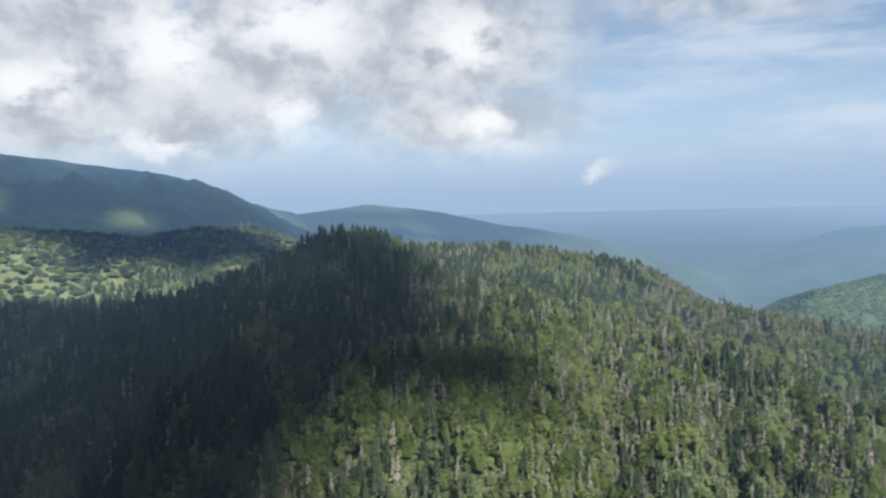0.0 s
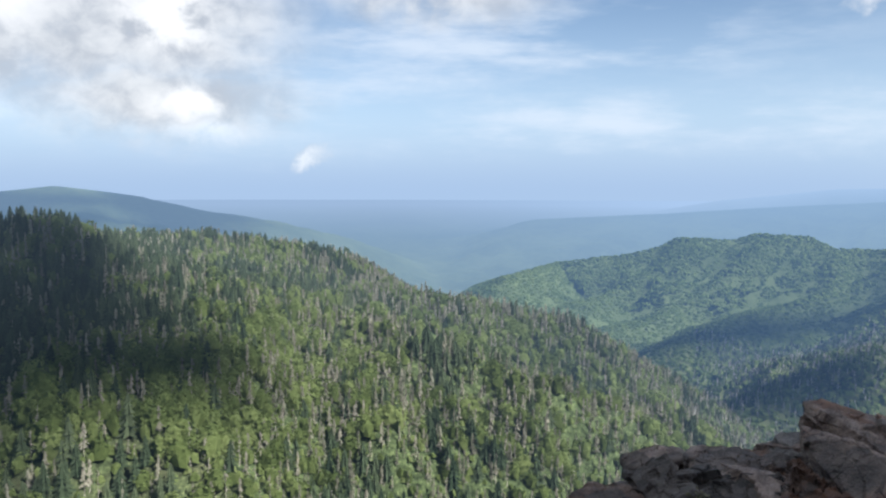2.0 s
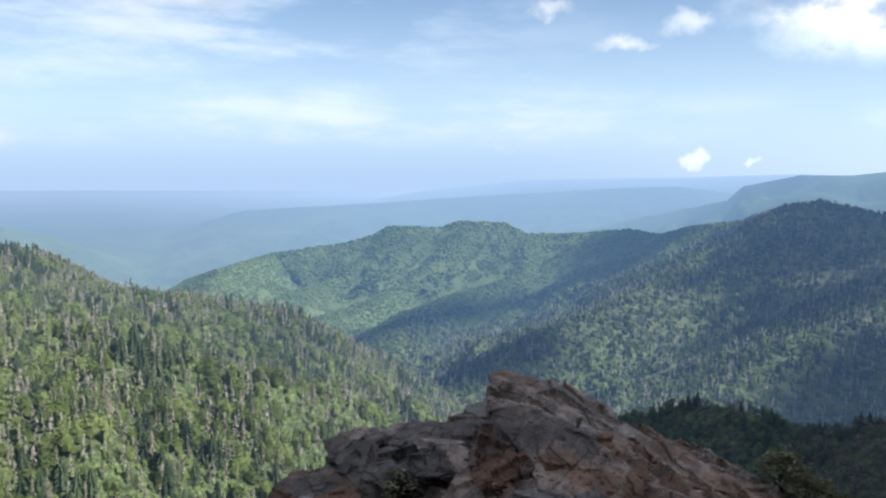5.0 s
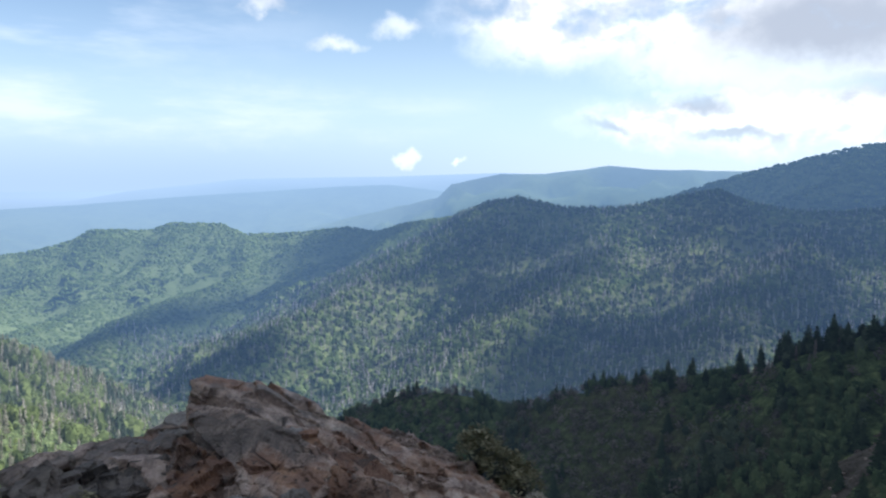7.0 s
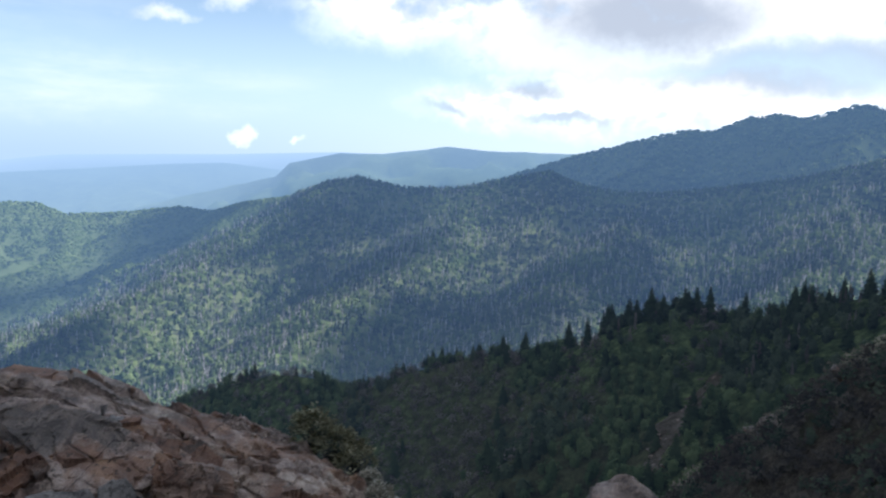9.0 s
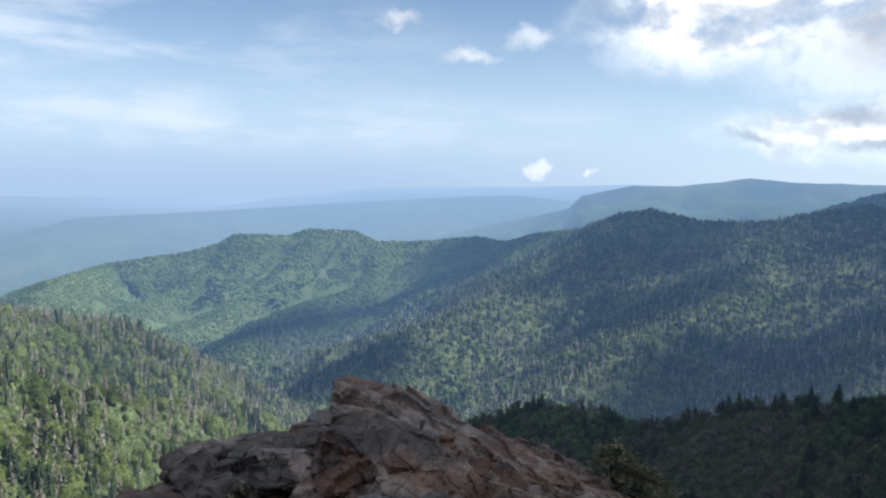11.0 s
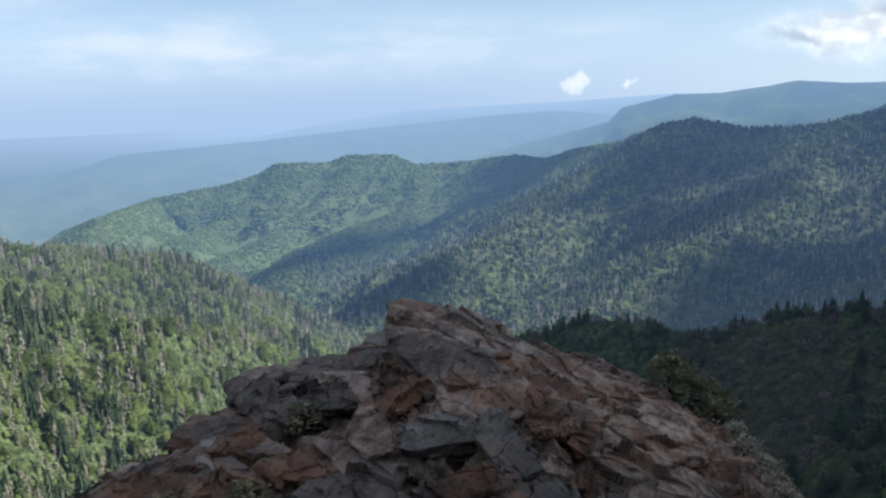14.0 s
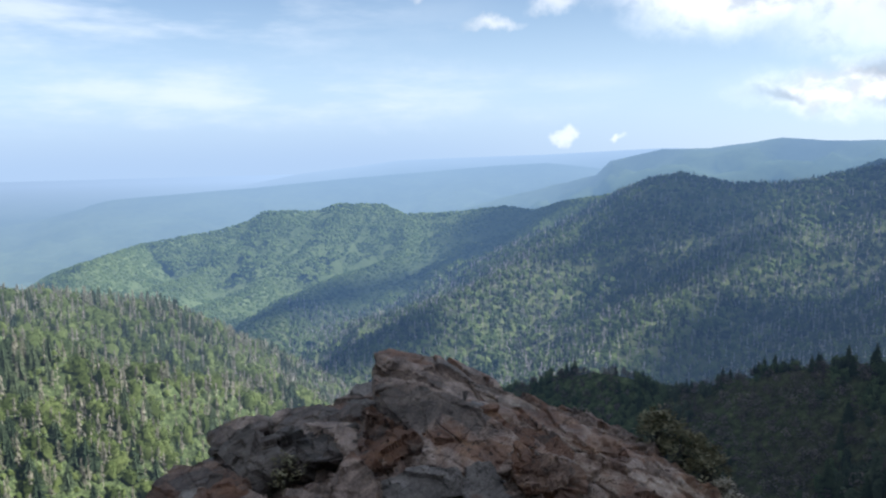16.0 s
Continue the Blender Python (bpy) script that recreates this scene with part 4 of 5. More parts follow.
# ---------------------------------------------------------------- unseen clouds added to shade the land


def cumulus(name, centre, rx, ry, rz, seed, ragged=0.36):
    """A heaped cloud of many billows with a flat base, added out of sight to cast shade."""
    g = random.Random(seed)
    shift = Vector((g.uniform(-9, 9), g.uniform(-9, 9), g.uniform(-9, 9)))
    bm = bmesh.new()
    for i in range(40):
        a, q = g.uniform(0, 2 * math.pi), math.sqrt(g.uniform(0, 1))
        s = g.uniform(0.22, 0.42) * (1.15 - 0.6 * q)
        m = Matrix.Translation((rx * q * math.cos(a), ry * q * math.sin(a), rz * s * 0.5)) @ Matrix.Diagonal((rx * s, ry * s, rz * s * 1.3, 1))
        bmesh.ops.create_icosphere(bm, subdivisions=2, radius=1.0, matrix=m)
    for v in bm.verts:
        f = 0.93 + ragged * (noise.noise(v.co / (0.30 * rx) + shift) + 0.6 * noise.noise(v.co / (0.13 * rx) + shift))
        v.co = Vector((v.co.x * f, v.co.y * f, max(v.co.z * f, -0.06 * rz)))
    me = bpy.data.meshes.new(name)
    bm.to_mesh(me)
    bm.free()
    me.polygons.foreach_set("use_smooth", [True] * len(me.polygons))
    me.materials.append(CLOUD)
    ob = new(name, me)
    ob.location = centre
    return tagged(ob, "unseen white cumulus cloud added to shade the land below", "cloud", "clouds overhead", "structure")


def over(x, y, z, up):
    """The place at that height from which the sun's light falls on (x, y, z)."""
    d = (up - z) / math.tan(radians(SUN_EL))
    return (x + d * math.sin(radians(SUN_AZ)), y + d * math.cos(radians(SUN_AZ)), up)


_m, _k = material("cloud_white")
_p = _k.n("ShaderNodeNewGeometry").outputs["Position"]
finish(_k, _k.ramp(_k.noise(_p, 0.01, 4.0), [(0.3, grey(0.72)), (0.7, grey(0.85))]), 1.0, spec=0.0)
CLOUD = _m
# each row: spot to be shaded, then height and radii of its added cloud
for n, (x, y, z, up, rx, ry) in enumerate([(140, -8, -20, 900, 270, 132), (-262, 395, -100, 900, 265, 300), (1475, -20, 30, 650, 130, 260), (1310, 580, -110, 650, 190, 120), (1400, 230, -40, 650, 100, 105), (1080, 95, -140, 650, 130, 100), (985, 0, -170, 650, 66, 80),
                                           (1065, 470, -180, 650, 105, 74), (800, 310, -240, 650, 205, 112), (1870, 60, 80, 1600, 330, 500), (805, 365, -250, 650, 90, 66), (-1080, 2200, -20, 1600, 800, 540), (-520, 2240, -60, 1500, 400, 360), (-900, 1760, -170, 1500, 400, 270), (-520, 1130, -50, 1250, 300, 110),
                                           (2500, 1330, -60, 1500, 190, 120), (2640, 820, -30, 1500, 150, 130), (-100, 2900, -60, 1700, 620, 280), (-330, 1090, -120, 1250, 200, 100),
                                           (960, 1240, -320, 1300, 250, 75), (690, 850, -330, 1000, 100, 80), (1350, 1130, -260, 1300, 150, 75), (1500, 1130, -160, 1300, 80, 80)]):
    cumulus("shade_cloud", over(x, y, z, up), rx, ry, 90, n + 1, 0.2 if up == 900 else 0.36)

# ---------------------------------------------------------------- the outcrop


def rock_material(name, tones, rust_share, lichen_share):
    """Weathered slate: fine bedding, rust stains and grey lichen."""
    m, k = material(name)
    pos = k.n("ShaderNodeNewGeometry").outputs["Position"]
    facet = k.n("ShaderNodeAttribute", attribute_name="tint").outputs["Fac"]
    rnd = k.n("ShaderNodeObjectInfo").outputs["Random"]
    warp = k.n("ShaderNodeVectorMath", {0: pos, 1: k.n("ShaderNodeVectorMath", {0: k.noise(pos, 1.5, 3.0, 0.5, 0.0, 1), 1: (0.25, 0.25, 0.25)}, operation="MULTIPLY").outputs[0]}, operation="ADD").outputs[0]
    tilt = k.n("ShaderNodeVectorRotate", {"Vector": warp, "Axis": (0.68, 0.73, 0.0), "Angle": radians(24)}, rotation_type="AXIS_ANGLE").outputs[0]
    bed = k.noise(k.n("ShaderNodeVectorMath", {0: tilt, 1: (1.2, 1.2, 14.0)}, operation="MULTIPLY").outputs[0], 2.0, 6.0, 0.65)
    a, b, c = k.noise(pos, 5.0, 8.0, 0.62), k.noise(pos, 1.3, 5.0, 0.6, 0.6), k.noise(pos, 60.0, 4.0, 0.65)
    f = k.math("ADD", k.math("ADD", k.math("MULTIPLY", a, 0.45), k.math("MULTIPLY", c, 0.25)), k.math("ADD", k.math("MULTIPLY", bed, 0.40), k.math("MULTIPLY_ADD", rnd, 0.10, -0.11)))
    f = k.math("ADD", f, k.math("MULTIPLY_ADD", facet, 0.14, -0.07))
    col = k.ramp(f, [(0.40, tones[0]), (0.5, tones[1]), (0.62, tones[2])])
    col = k.mix(k.math("MULTIPLY", k.smooth(facet, 0.38, 0.15), 0.55), col, k.mix(a, (0.060, 0.053, 0.050, 1), (0.155, 0.136, 0.126, 1)))
    rust = k.ramp(a, [(0.3, (0.07, 0.034, 0.024)), (0.55, (0.17, 0.078, 0.043)), (0.75, (0.30, 0.16, 0.08))])
    col = k.mix(k.math("MULTIPLY", k.smooth(k.math("MULTIPLY_ADD", facet, 0.22, k.math("SUBTRACT", b, 0.11)), 0.72 - rust_share, 0.84 - rust_share), 0.8), col, rust)
    blotch = k.math("MULTIPLY", k.smooth(k.noise(pos, 3.4, 6.0, 0.68, 0.3), 0.66 - lichen_share, 0.76 - lichen_share), k.smooth(c, 0.38, 0.6))
    col = k.mix(k.math("MULTIPLY", blotch, 0.7), col, (0.38, 0.345, 0.30, 1))
    dark = k.smooth(k.noise(pos, 2.3, 6.0, 0.65, 0.4), 0.40, 0.30)
    col = k.mix(k.math("MULTIPLY", dark, 0.6), col, (0.022, 0.02, 0.02, 1))
    pit = k.math("MULTIPLY", k.smooth(k.noise(pos, 22.0, 3.0, 0.6), 0.42, 0.34), k.smooth(b, 0.40, 0.55))
    col = k.mix(k.math("MULTIPLY", pit, 0.75), col, (0.03, 0.024, 0.02, 1))
    joint = k.n("ShaderNodeTexVoronoi", {"Vector": k.n("ShaderNodeVectorMath", {0: tilt, 1: (0.6, 1.0, 2.2)}, operation="MULTIPLY").outputs[0], "Scale": 2.0}, feature="DISTANCE_TO_EDGE").outputs["Distance"]
    groove = k.math("MULTIPLY", k.smooth(joint, 0.018, 0.0), k.smooth(b, 0.50, 0.62))
    col = k.mix(k.math("MULTIPLY", groove, 0.6), col, (0.018, 0.016, 0.015, 1))
    h = k.math("SUBTRACT", k.math("ADD", k.math("MULTIPLY", a, 0.6), k.math("ADD", k.math("MULTIPLY", bed, 0.9), k.math("MULTIPLY", c, 0.3))), k.math("MULTIPLY", groove, 0.5))
    finish(k, col, 0.66, h, 0.9, 0.045, 0.4)
    return m


ROCK = rock_material("weathered_slate", ((0.068, 0.050, 0.042), (0.218, 0.160, 0.134), (0.385, 0.305, 0.262)), 0.18, 0.0)
RUSTY = rock_material("rusty_slate", ((0.042, 0.027, 0.021), (0.128, 0.080, 0.060), (0.25, 0.168, 0.128)), 0.25, 0.0)
LICHENED = rock_material("lichened_slate", ((0.090, 0.064, 0.051), (0.255, 0.192, 0.155), (0.48, 0.395, 0.33)), 0.28, 0.10)
PALE = rock_material("blue_grey_slate", ((0.085, 0.077, 0.073), (0.175, 0.158, 0.150), (0.275, 0.252, 0.24)), 0.11, 0.02)
# a darker tone of the slate for three low blocks
DARK = rock_material("dark_slate", ((0.030, 0.026, 0.024), (0.092, 0.076, 0.068), (0.175, 0.150, 0.135)), 0.12, 0.0)
LIGHT = rock_material("pale_slate", ((0.11, 0.10, 0.092), (0.22, 0.20, 0.185), (0.33, 0.30, 0.28)), 0.05, 0.06)
AXIS = radians(47.0)


def from_local(a, b):
    """The outcrop's own axes (a runs out along it, b to its right) to the plan."""
    return a * math.sin(AXIS) + b * math.cos(AXIS), a * math.cos(AXIS) - b * math.sin(AXIS)


# plan and height of the rim, from the left foot round the tip to the right foot
RIM = [(3.9, -1.9, -0.5), (4.66, -2.04, -0.48), (5.12, -2.1, -0.52), (5.48, -2.03, -0.56), (5.83, -1.8, -0.52), (6.3, -1.62, -0.62), (6.72, -1.45, -0.55), (6.85, -1.15, -0.50), (7.05, -0.66, -0.46), (7.12, -0.38, -0.36),
       (7.3, -0.30, -0.2), (7.46, -0.15, -0.16), (7.51, 0.07, -0.16), (7.49, 0.63, -0.34), (7.38, 0.9, -0.40), (7.32, 1.19, -0.49), (7.1, 1.66, -0.59), (6.63, 1.84, -0.66), (6.12, 2.09, -0.72), (5.67, 2.11, -0.78),
       (5.24, 2.10, -0.82), (4.79, 2.12, -0.79), (4.0, 2.5, -0.85)]
INNER = [(6.9, 0.8, -0.40), (6.7, 1.2, -0.47), (6.0, 1.4, -0.56), (5.5, 1.6, -0.65), (5.0, 1.6, -0.68), (4.6, 1.4, -0.63), (6.4, 0.3, -0.28), (5.8, 0.4, -0.38), (5.6, 0.8, -0.47), (5.3, 0.2, -0.47), (4.8, 0.3, -0.52), (4.8, 0.0, -0.50), (4.4, -0.3, -0.52), (5.8, -0.1, -0.33), (6.1, -0.7, -0.36), (5.5, -0.7, -0.40), (5.1, -0.7, -0.44),
         (6.6, -0.9, -0.38), (6.35, -1.25, -0.50), (5.9, -1.0, -0.48), (5.5, -1.5, -0.46), (5.0, -1.3, -0.45), (4.9, -1.8, -0.48), (7.2, 0.0, -0.10), (3.3, 0.0, -0.42), (3.3, -1.4, -0.48), (3.3, 1.5, -0.6), (1.8, 0.0, -0.12), (1.8, -1.5, -0.3), (1.8, 1.5, -0.3),
         (0.4, 0.0, 0.02), (-0.5, 0.0, 0.0)]


def cells(a, b, size, amp, tilt, rng):
    """Angular blocks: tilted facets of random cells, long along the bedding."""
    n = int(9.2 * 7.4 / (size * size * 0.6))
    ca, cb = rng.uniform(-1.2, 8.4, n), rng.uniform(-3.8, 3.8, n)
    ta, tb, h = rng.normal(0, tilt, n), rng.normal(-0.12, tilt, n), rng.normal(0, amp, n)
    best, pick, second = np.full(a.shape, 1e9), np.zeros(a.shape, int), np.full(a.shape, 1e9)
    for i in range(n):
        da, db = a - ca[i], b - cb[i]
        dd = (da * 0.8 + db * 0.6) ** 2 * 2.8 + (-da * 0.6 + db * 0.8) ** 2 * 0.45
        c = dd < best
        second = np.minimum(second, np.where(c, best, dd))
        best, pick = np.where(c, dd, best), np.where(c, i, pick)
    cleft = np.clip(1 - (np.sqrt(second) - np.sqrt(best)) / (0.10 * size), 0, 1) * (lattice(pick, pick * 0, 3) > 0.35)
    return h[pick] + (a - ca[pick]) * ta[pick] + (b - cb[pick]) * tb[pick] - 0.16 * size * cleft, lattice(pick, pick * 0 + 5, 7)


def outcrop_base():
    """The bedrock under the loose slabs, steep beyond its rim."""
    a, b = np.meshgrid(np.concatenate([np.arange(-3.2, 1.2, 0.12), np.arange(1.2, 3.6, 0.06), np.arange(3.6, 8.2, 0.026)]), np.arange(-3.6, 3.7, 0.026), indexing="ij")
    ctrl = np.array(RIM + INNER)
    z, tot = np.zeros(a.shape), np.zeros(a.shape)
    for ca, cb, cz in ctrl:
        w = 1 / (((a - ca) ** 2 + (b - cb) ** 2) ** 1.6 + 0.01)
        z, tot = z + w * cz, tot + w
    z = z / tot - 0.17 * np.clip(6.2 - a, 0, 1.6) * np.clip((a - 2.5) / 1.5, 0, 1) * np.clip((b + 2.0) / 0.5, 0, 1) * np.clip((1.7 - b) / 0.6, 0, 1)
    poly = np.array([p[:2] for p in RIM] + [(2.0, 2.9), (-2.4, 2.4), (-2.4, -2.2), (2.0, -2.4)])
    inside, near = np.zeros(a.shape, bool), np.full(a.shape, 1e9)
    for p, q in zip(poly, np.roll(poly, -1, 0)):
        cross = ((p[1] > b) != (q[1] > b))
        at = p[0] + (b - p[1]) / (q[1] - p[1] + 1e-12) * (q[0] - p[0])
        inside ^= cross & (a < at)
        d = q - p
        t = np.clip(((a - p[0]) * d[0] + (b - p[1]) * d[1]) / (d @ d), 0, 1)
        near = np.minimum(near, np.hypot(a - p[0] - t * d[0], b - p[1] - t * d[1]))
    out = np.where(inside, 0.0, near)
    rng = np.random.default_rng(8)
    calm = np.clip((b - 0.7) / 0.6, 0, 1)
    big, tone_big = cells(a, b, 0.66, 0.07, 0.40, rng)
    mid, tone_mid = cells(a, b, 0.32, 0.03, 0.36, rng)
    fine, _ = cells(a, b, 0.12, 0.010, 0.25, rng)
    facets = big * (1 - 0.75 * calm) + mid * (1 - 0.45 * calm) + fine * (0.5 + 0.5 * calm)
    tone = 0.6 * tone_big + 0.4 * tone_mid
    z = z + 0.10 * np.clip((1.3 - b) / 0.6, 0, 1) * np.clip((b + 1.9) / 0.5, 0, 1) * np.clip((a - 3.0) / 1.2, 0, 1) + np.clip(facets, -0.16, 0.055)
    z = z + 0.03 * (fbm(a * 3, b * 3, 4, 2) - 0.5) + (0.010 + 0.022 * calm) * (fbm(a * 13, b * 24, 4, 4) - 0.5)
    pits = vnoise(a * 11, b * 11, 31)
    z = z - calm * 0.06 * np.clip(pits - 0.62, 0, 1)
    z = z - 2.8 * out - 0.5 * np.minimum(out, 0.2) + 0.5 * np.minimum(out, 0.6) * (fbm(a * 4, b * 4, 3, 9) - 0.5)
    z[[0, -1], :] -= 7.0
    z[:, [0, -1]] -= 7.0
    x, y = from_local(a, b)
    na, nb = a.shape
    i, j = np.meshgrid(np.arange(na - 1), np.arange(nb - 1), indexing="ij")
    quads = np.stack([i * nb + j, (i + 1) * nb + j, (i + 1) * nb + j + 1, i * nb + j + 1], -1).reshape(-1, 4)[:, ::-1]
    mats = (calm[:-1, :-1] * 0.7 + (6.2 - a[:-1, :-1]) * 0.2 + 0.6 * (fbm(a[:-1, :-1] * 2.5, b[:-1, :-1] * 2.5, 3, 6) - 0.5) > 0.66).astype(int).ravel()
    me = new_mesh("bedrock", np.stack([x, y, z], -1).reshape(-1, 3), quads, [ROCK, LICHENED], mats, tone.ravel(), smooth=True)
    me.set_sharp_from_angle(angle=radians(28))
    return me


BED = Vector((*from_local(0.05, 0.32), 0.94)).normalized()
INWARD = Vector((*from_local(0.55, 0.0), -0.83))


def chisel(layer, flat, size, lean):
    """How far a place lies on its own tilted facet of a fractured face."""
    q = flat / size + BED * layer * 2.0 / size
    _, near = noise.voronoi(q)
    return lean * (noise.noise_vector(near[0] * 5.3)).dot(q - near[0]) * size + 0.10 * size * noise.cell(near[0] * 3.1)


def block_mesh(name, corners, mat, seed, deep=0.40, edge=0.006, step=0.024, cuts=6, chip=0.93, rough=1.0):
    """A broken block that juts out of the bedrock: the hull of its showing corners and their roots, chipped, cracked and bedded."""
    g = random.Random(seed)
    ps = [Vector((*from_local(a, b), z)) for a, b, z in corners]
    mid = sum(ps, Vector()) / len(ps)
    bm = bmesh.new()
    for p in ps:
        bm.verts.new(p)
        bm.verts.new(mid + (p - mid) * g.uniform(0.98, 1.18) + INWARD * deep * g.uniform(0.8, 1.2))
    hull = bmesh.ops.convex_hull(bm, input=bm.verts[:])
    bmesh.ops.delete(bm, geom=list({v for v in hull["geom_interior"] + hull["geom_unused"] if isinstance(v, bmesh.types.BMVert)}), context="VERTS")
    centre = sum((v.co for v in bm.verts), Vector()) / len(bm.verts)
    for c in range(cuts):
        n_ = Vector((g.gauss(0, 1), g.gauss(0, 1), g.gauss(0.3, 0.8))).normalized()
        n_ = (n_ - INWARD * 0.5).normalized()
        reach = max(n_.dot(v.co - centre) for v in bm.verts)
        bmesh.ops.bisect_plane(bm, geom=bm.verts[:] + bm.edges[:] + bm.faces[:], dist=0.002, plane_co=centre + n_ * reach * g.uniform(chip, 0.985), plane_no=n_, clear_outer=True)
        bmesh.ops.holes_fill(bm, edges=[e for e in bm.edges if e.is_boundary], sides=0)
    bmesh.ops.dissolve_limit(bm, angle_limit=radians(5), verts=bm.verts[:], edges=bm.edges[:])
    bmesh.ops.remove_doubles(bm, verts=bm.verts[:], dist=0.015)
    bmesh.ops.dissolve_degenerate(bm, edges=bm.edges[:], dist=0.008)
    bmesh.ops.recalc_face_normals(bm, faces=bm.faces)
    bmesh.ops.bevel(bm, geom=bm.edges[:], offset=edge, segments=2, profile=0.6, affect="EDGES", clamp_overlap=True)
    bmesh.ops.triangulate(bm, faces=bm.faces[:])
    for _ in range(6):
        long = [e for e in bm.edges if e.calc_length() > step]
        if not long:
            break
        bmesh.ops.subdivide_edges(bm, edges=long, cuts=1)
        bmesh.ops.triangulate(bm, faces=bm.faces[:])
    bm.normal_update()
    shift = Vector((g.uniform(-9, 9), g.uniform(-9, 9), g.uniform(-9, 9)))
    moves, tones, tone = [], [], g.uniform(0.35, 0.75)
    for v in bm.verts:
        p = v.co + shift
        layer, here = p.dot(BED), v.co.dot(BED)
        flat, on = p - BED * layer, v.co - BED * here
        side = 1 - abs(v.normal.dot(BED))
        bed = noise.noise(flat * 1.3 + BED * layer * 17.0) + 0.5 * noise.noise(flat * 2.5 + BED * layer * 45.0)
        h = rough * (chisel(here, on, 0.38, 0.55) + chisel(here + 3.0, on, 0.14, 0.40))
        h += 0.010 * noise.noise(p * 2.4) + 0.003 * noise.noise(p * 19) + side * 0.020 * bed - 0.010 * rough
        moves.append(h)
        tones.append(min(1.0, max(0.0, tone + 0.35 * noise.cell(on * 3.2 + BED * here * 7.0))))
    for v, h in zip(bm.verts, moves):
        v.co += v.normal * h
    me = bpy.data.meshes.new(name)
    bm.to_mesh(me)
    bm.free()
    me.materials.append(mat)
    me.attributes.new("tint", "FLOAT", "POINT").data.foreach_set("value", tones)
    me.polygons.foreach_set("use_smooth", [True] * len(me.polygons))
    me.set_sharp_from_angle(angle=radians(24))
    return me


def build_outcrop():
    rock = new("rock_outcrop")
    tagged(rock, "jagged brown and grey slate outcrop jutting over the valley", "rock")
    part("bedrock", outcrop_base(), rock)
    count = itertools.count(50)

    def block(name, corners, mat, **more):
        part(name, block_mesh(name, corners, mat, next(count), **more), rock)

    block("horn_slab", [(7.26, -0.39, 0.08), (7.10, -0.37, -0.10), (7.36, -0.28, 0.08), (6.96, -0.15, -0.05), (6.80, 0.04, -0.06), (6.69, 0.14, -0.12), (6.40, 0.36, -0.18), (6.86, 0.51, -0.22), (7.18, 0.43, -0.18), (7.39, -0.01, -0.01), (7.02, 0.66, -0.27)], ROCK, rough=0.35)
    block("slab", [(6.73, -0.39, 0.01), (6.45, -0.33, -0.09), (6.52, -0.00, 0.01), (6.18, 0.44, -0.14), (5.97, 0.67, -0.27), (5.90, 0.58, -0.28), (5.94, 0.25, -0.22), (5.88, -0.02, -0.25), (6.11, -0.12, -0.16), (6.29, -0.26, -0.12)], ROCK, rough=0.35)
    block("flake", [(6.40, 0.23, -0.13), (6.54, 0.33, -0.13), (6.45, 0.44, -0.17), (6.26, 0.41, -0.16)], PALE, step=0.03, deep=0.08)
    block("rust_block", [(6.26, 0.38, -0.14), (6.51, 0.73, -0.20), (6.30, 0.85, -0.27), (6.12, 0.92, -0.34), (6.08, 1.06, -0.41), (5.97, 1.06, -0.45), (5.91, 0.84, -0.39), (5.98, 0.61, -0.29)], RUSTY, rough=0.6)
    block("facet_slab", [(5.85, -0.05, -0.21), (5.80, 0.19, -0.24), (5.87, 0.59, -0.22), (5.63, 0.64, -0.33), (5.56, 0.50, -0.35), (5.56, 0.19, -0.34), (5.62, 0.02, -0.30)], ROCK, rough=0.5)
    block("rust_wedge", [(5.81, 0.62, -0.23), (5.72, 0.84, -0.33), (5.73, 0.99, -0.39), (5.51, 0.92, -0.43), (5.40, 0.66, -0.43), (5.54, 0.54, -0.35)], RUSTY)
    block("blue_slab", [(5.44, 0.27, -0.24), (5.47, 0.41, -0.24), (5.36, 0.50, -0.32), (5.07, 0.61, -0.48), (4.99, 0.47, -0.49), (5.06, 0.32, -0.44), (5.24, 0.22, -0.35)], PALE, rough=0.3)
    block("blue_slab", [(5.44, -0.30, -0.30), (5.49, -0.09, -0.26), (5.49, 0.21, -0.29), (5.30, 0.29, -0.37), (5.28, 0.06, -0.37), (5.22, -0.19, -0.39), (5.25, -0.27, -0.39)], PALE, rough=0.3)
    block("dark_slab", [(5.35, 0.50, -0.36), (5.23, 0.61, -0.42), (5.25, 0.75, -0.44), (5.08, 0.88, -0.54), (4.99, 0.77, -0.55), (5.04, 0.52, -0.49)], ROCK)
    block("wedge", [(5.50, -0.60, -0.26), (5.63, -0.48, -0.20), (5.54, -0.39, -0.24), (5.35, -0.26, -0.31), (5.21, -0.23, -0.38), (5.16, -0.45, -0.39), (5.28, -0.59, -0.33)], ROCK, rough=0.5)
    block("brown_face", [(6.05, -0.49, -0.17), (6.28, -0.38, -0.11), (5.93, -0.12, -0.16), (5.80, 0.00, -0.21), (5.63, -0.22, -0.27), (5.52, -0.31, -0.33), (5.68, -0.44, -0.27)], RUSTY)
    block("flat_block", [(6.58, -1.18, -0.28), (6.69, -1.15, -0.25), (6.78, -0.97, -0.23), (6.78, -0.74, -0.23), (6.70, -0.48, -0.22), (6.50, -0.45, -0.23), (6.32, -0.68, -0.26), (6.26, -0.87, -0.28), (6.35, -1.10, -0.30)], ROCK, rough=0.4)
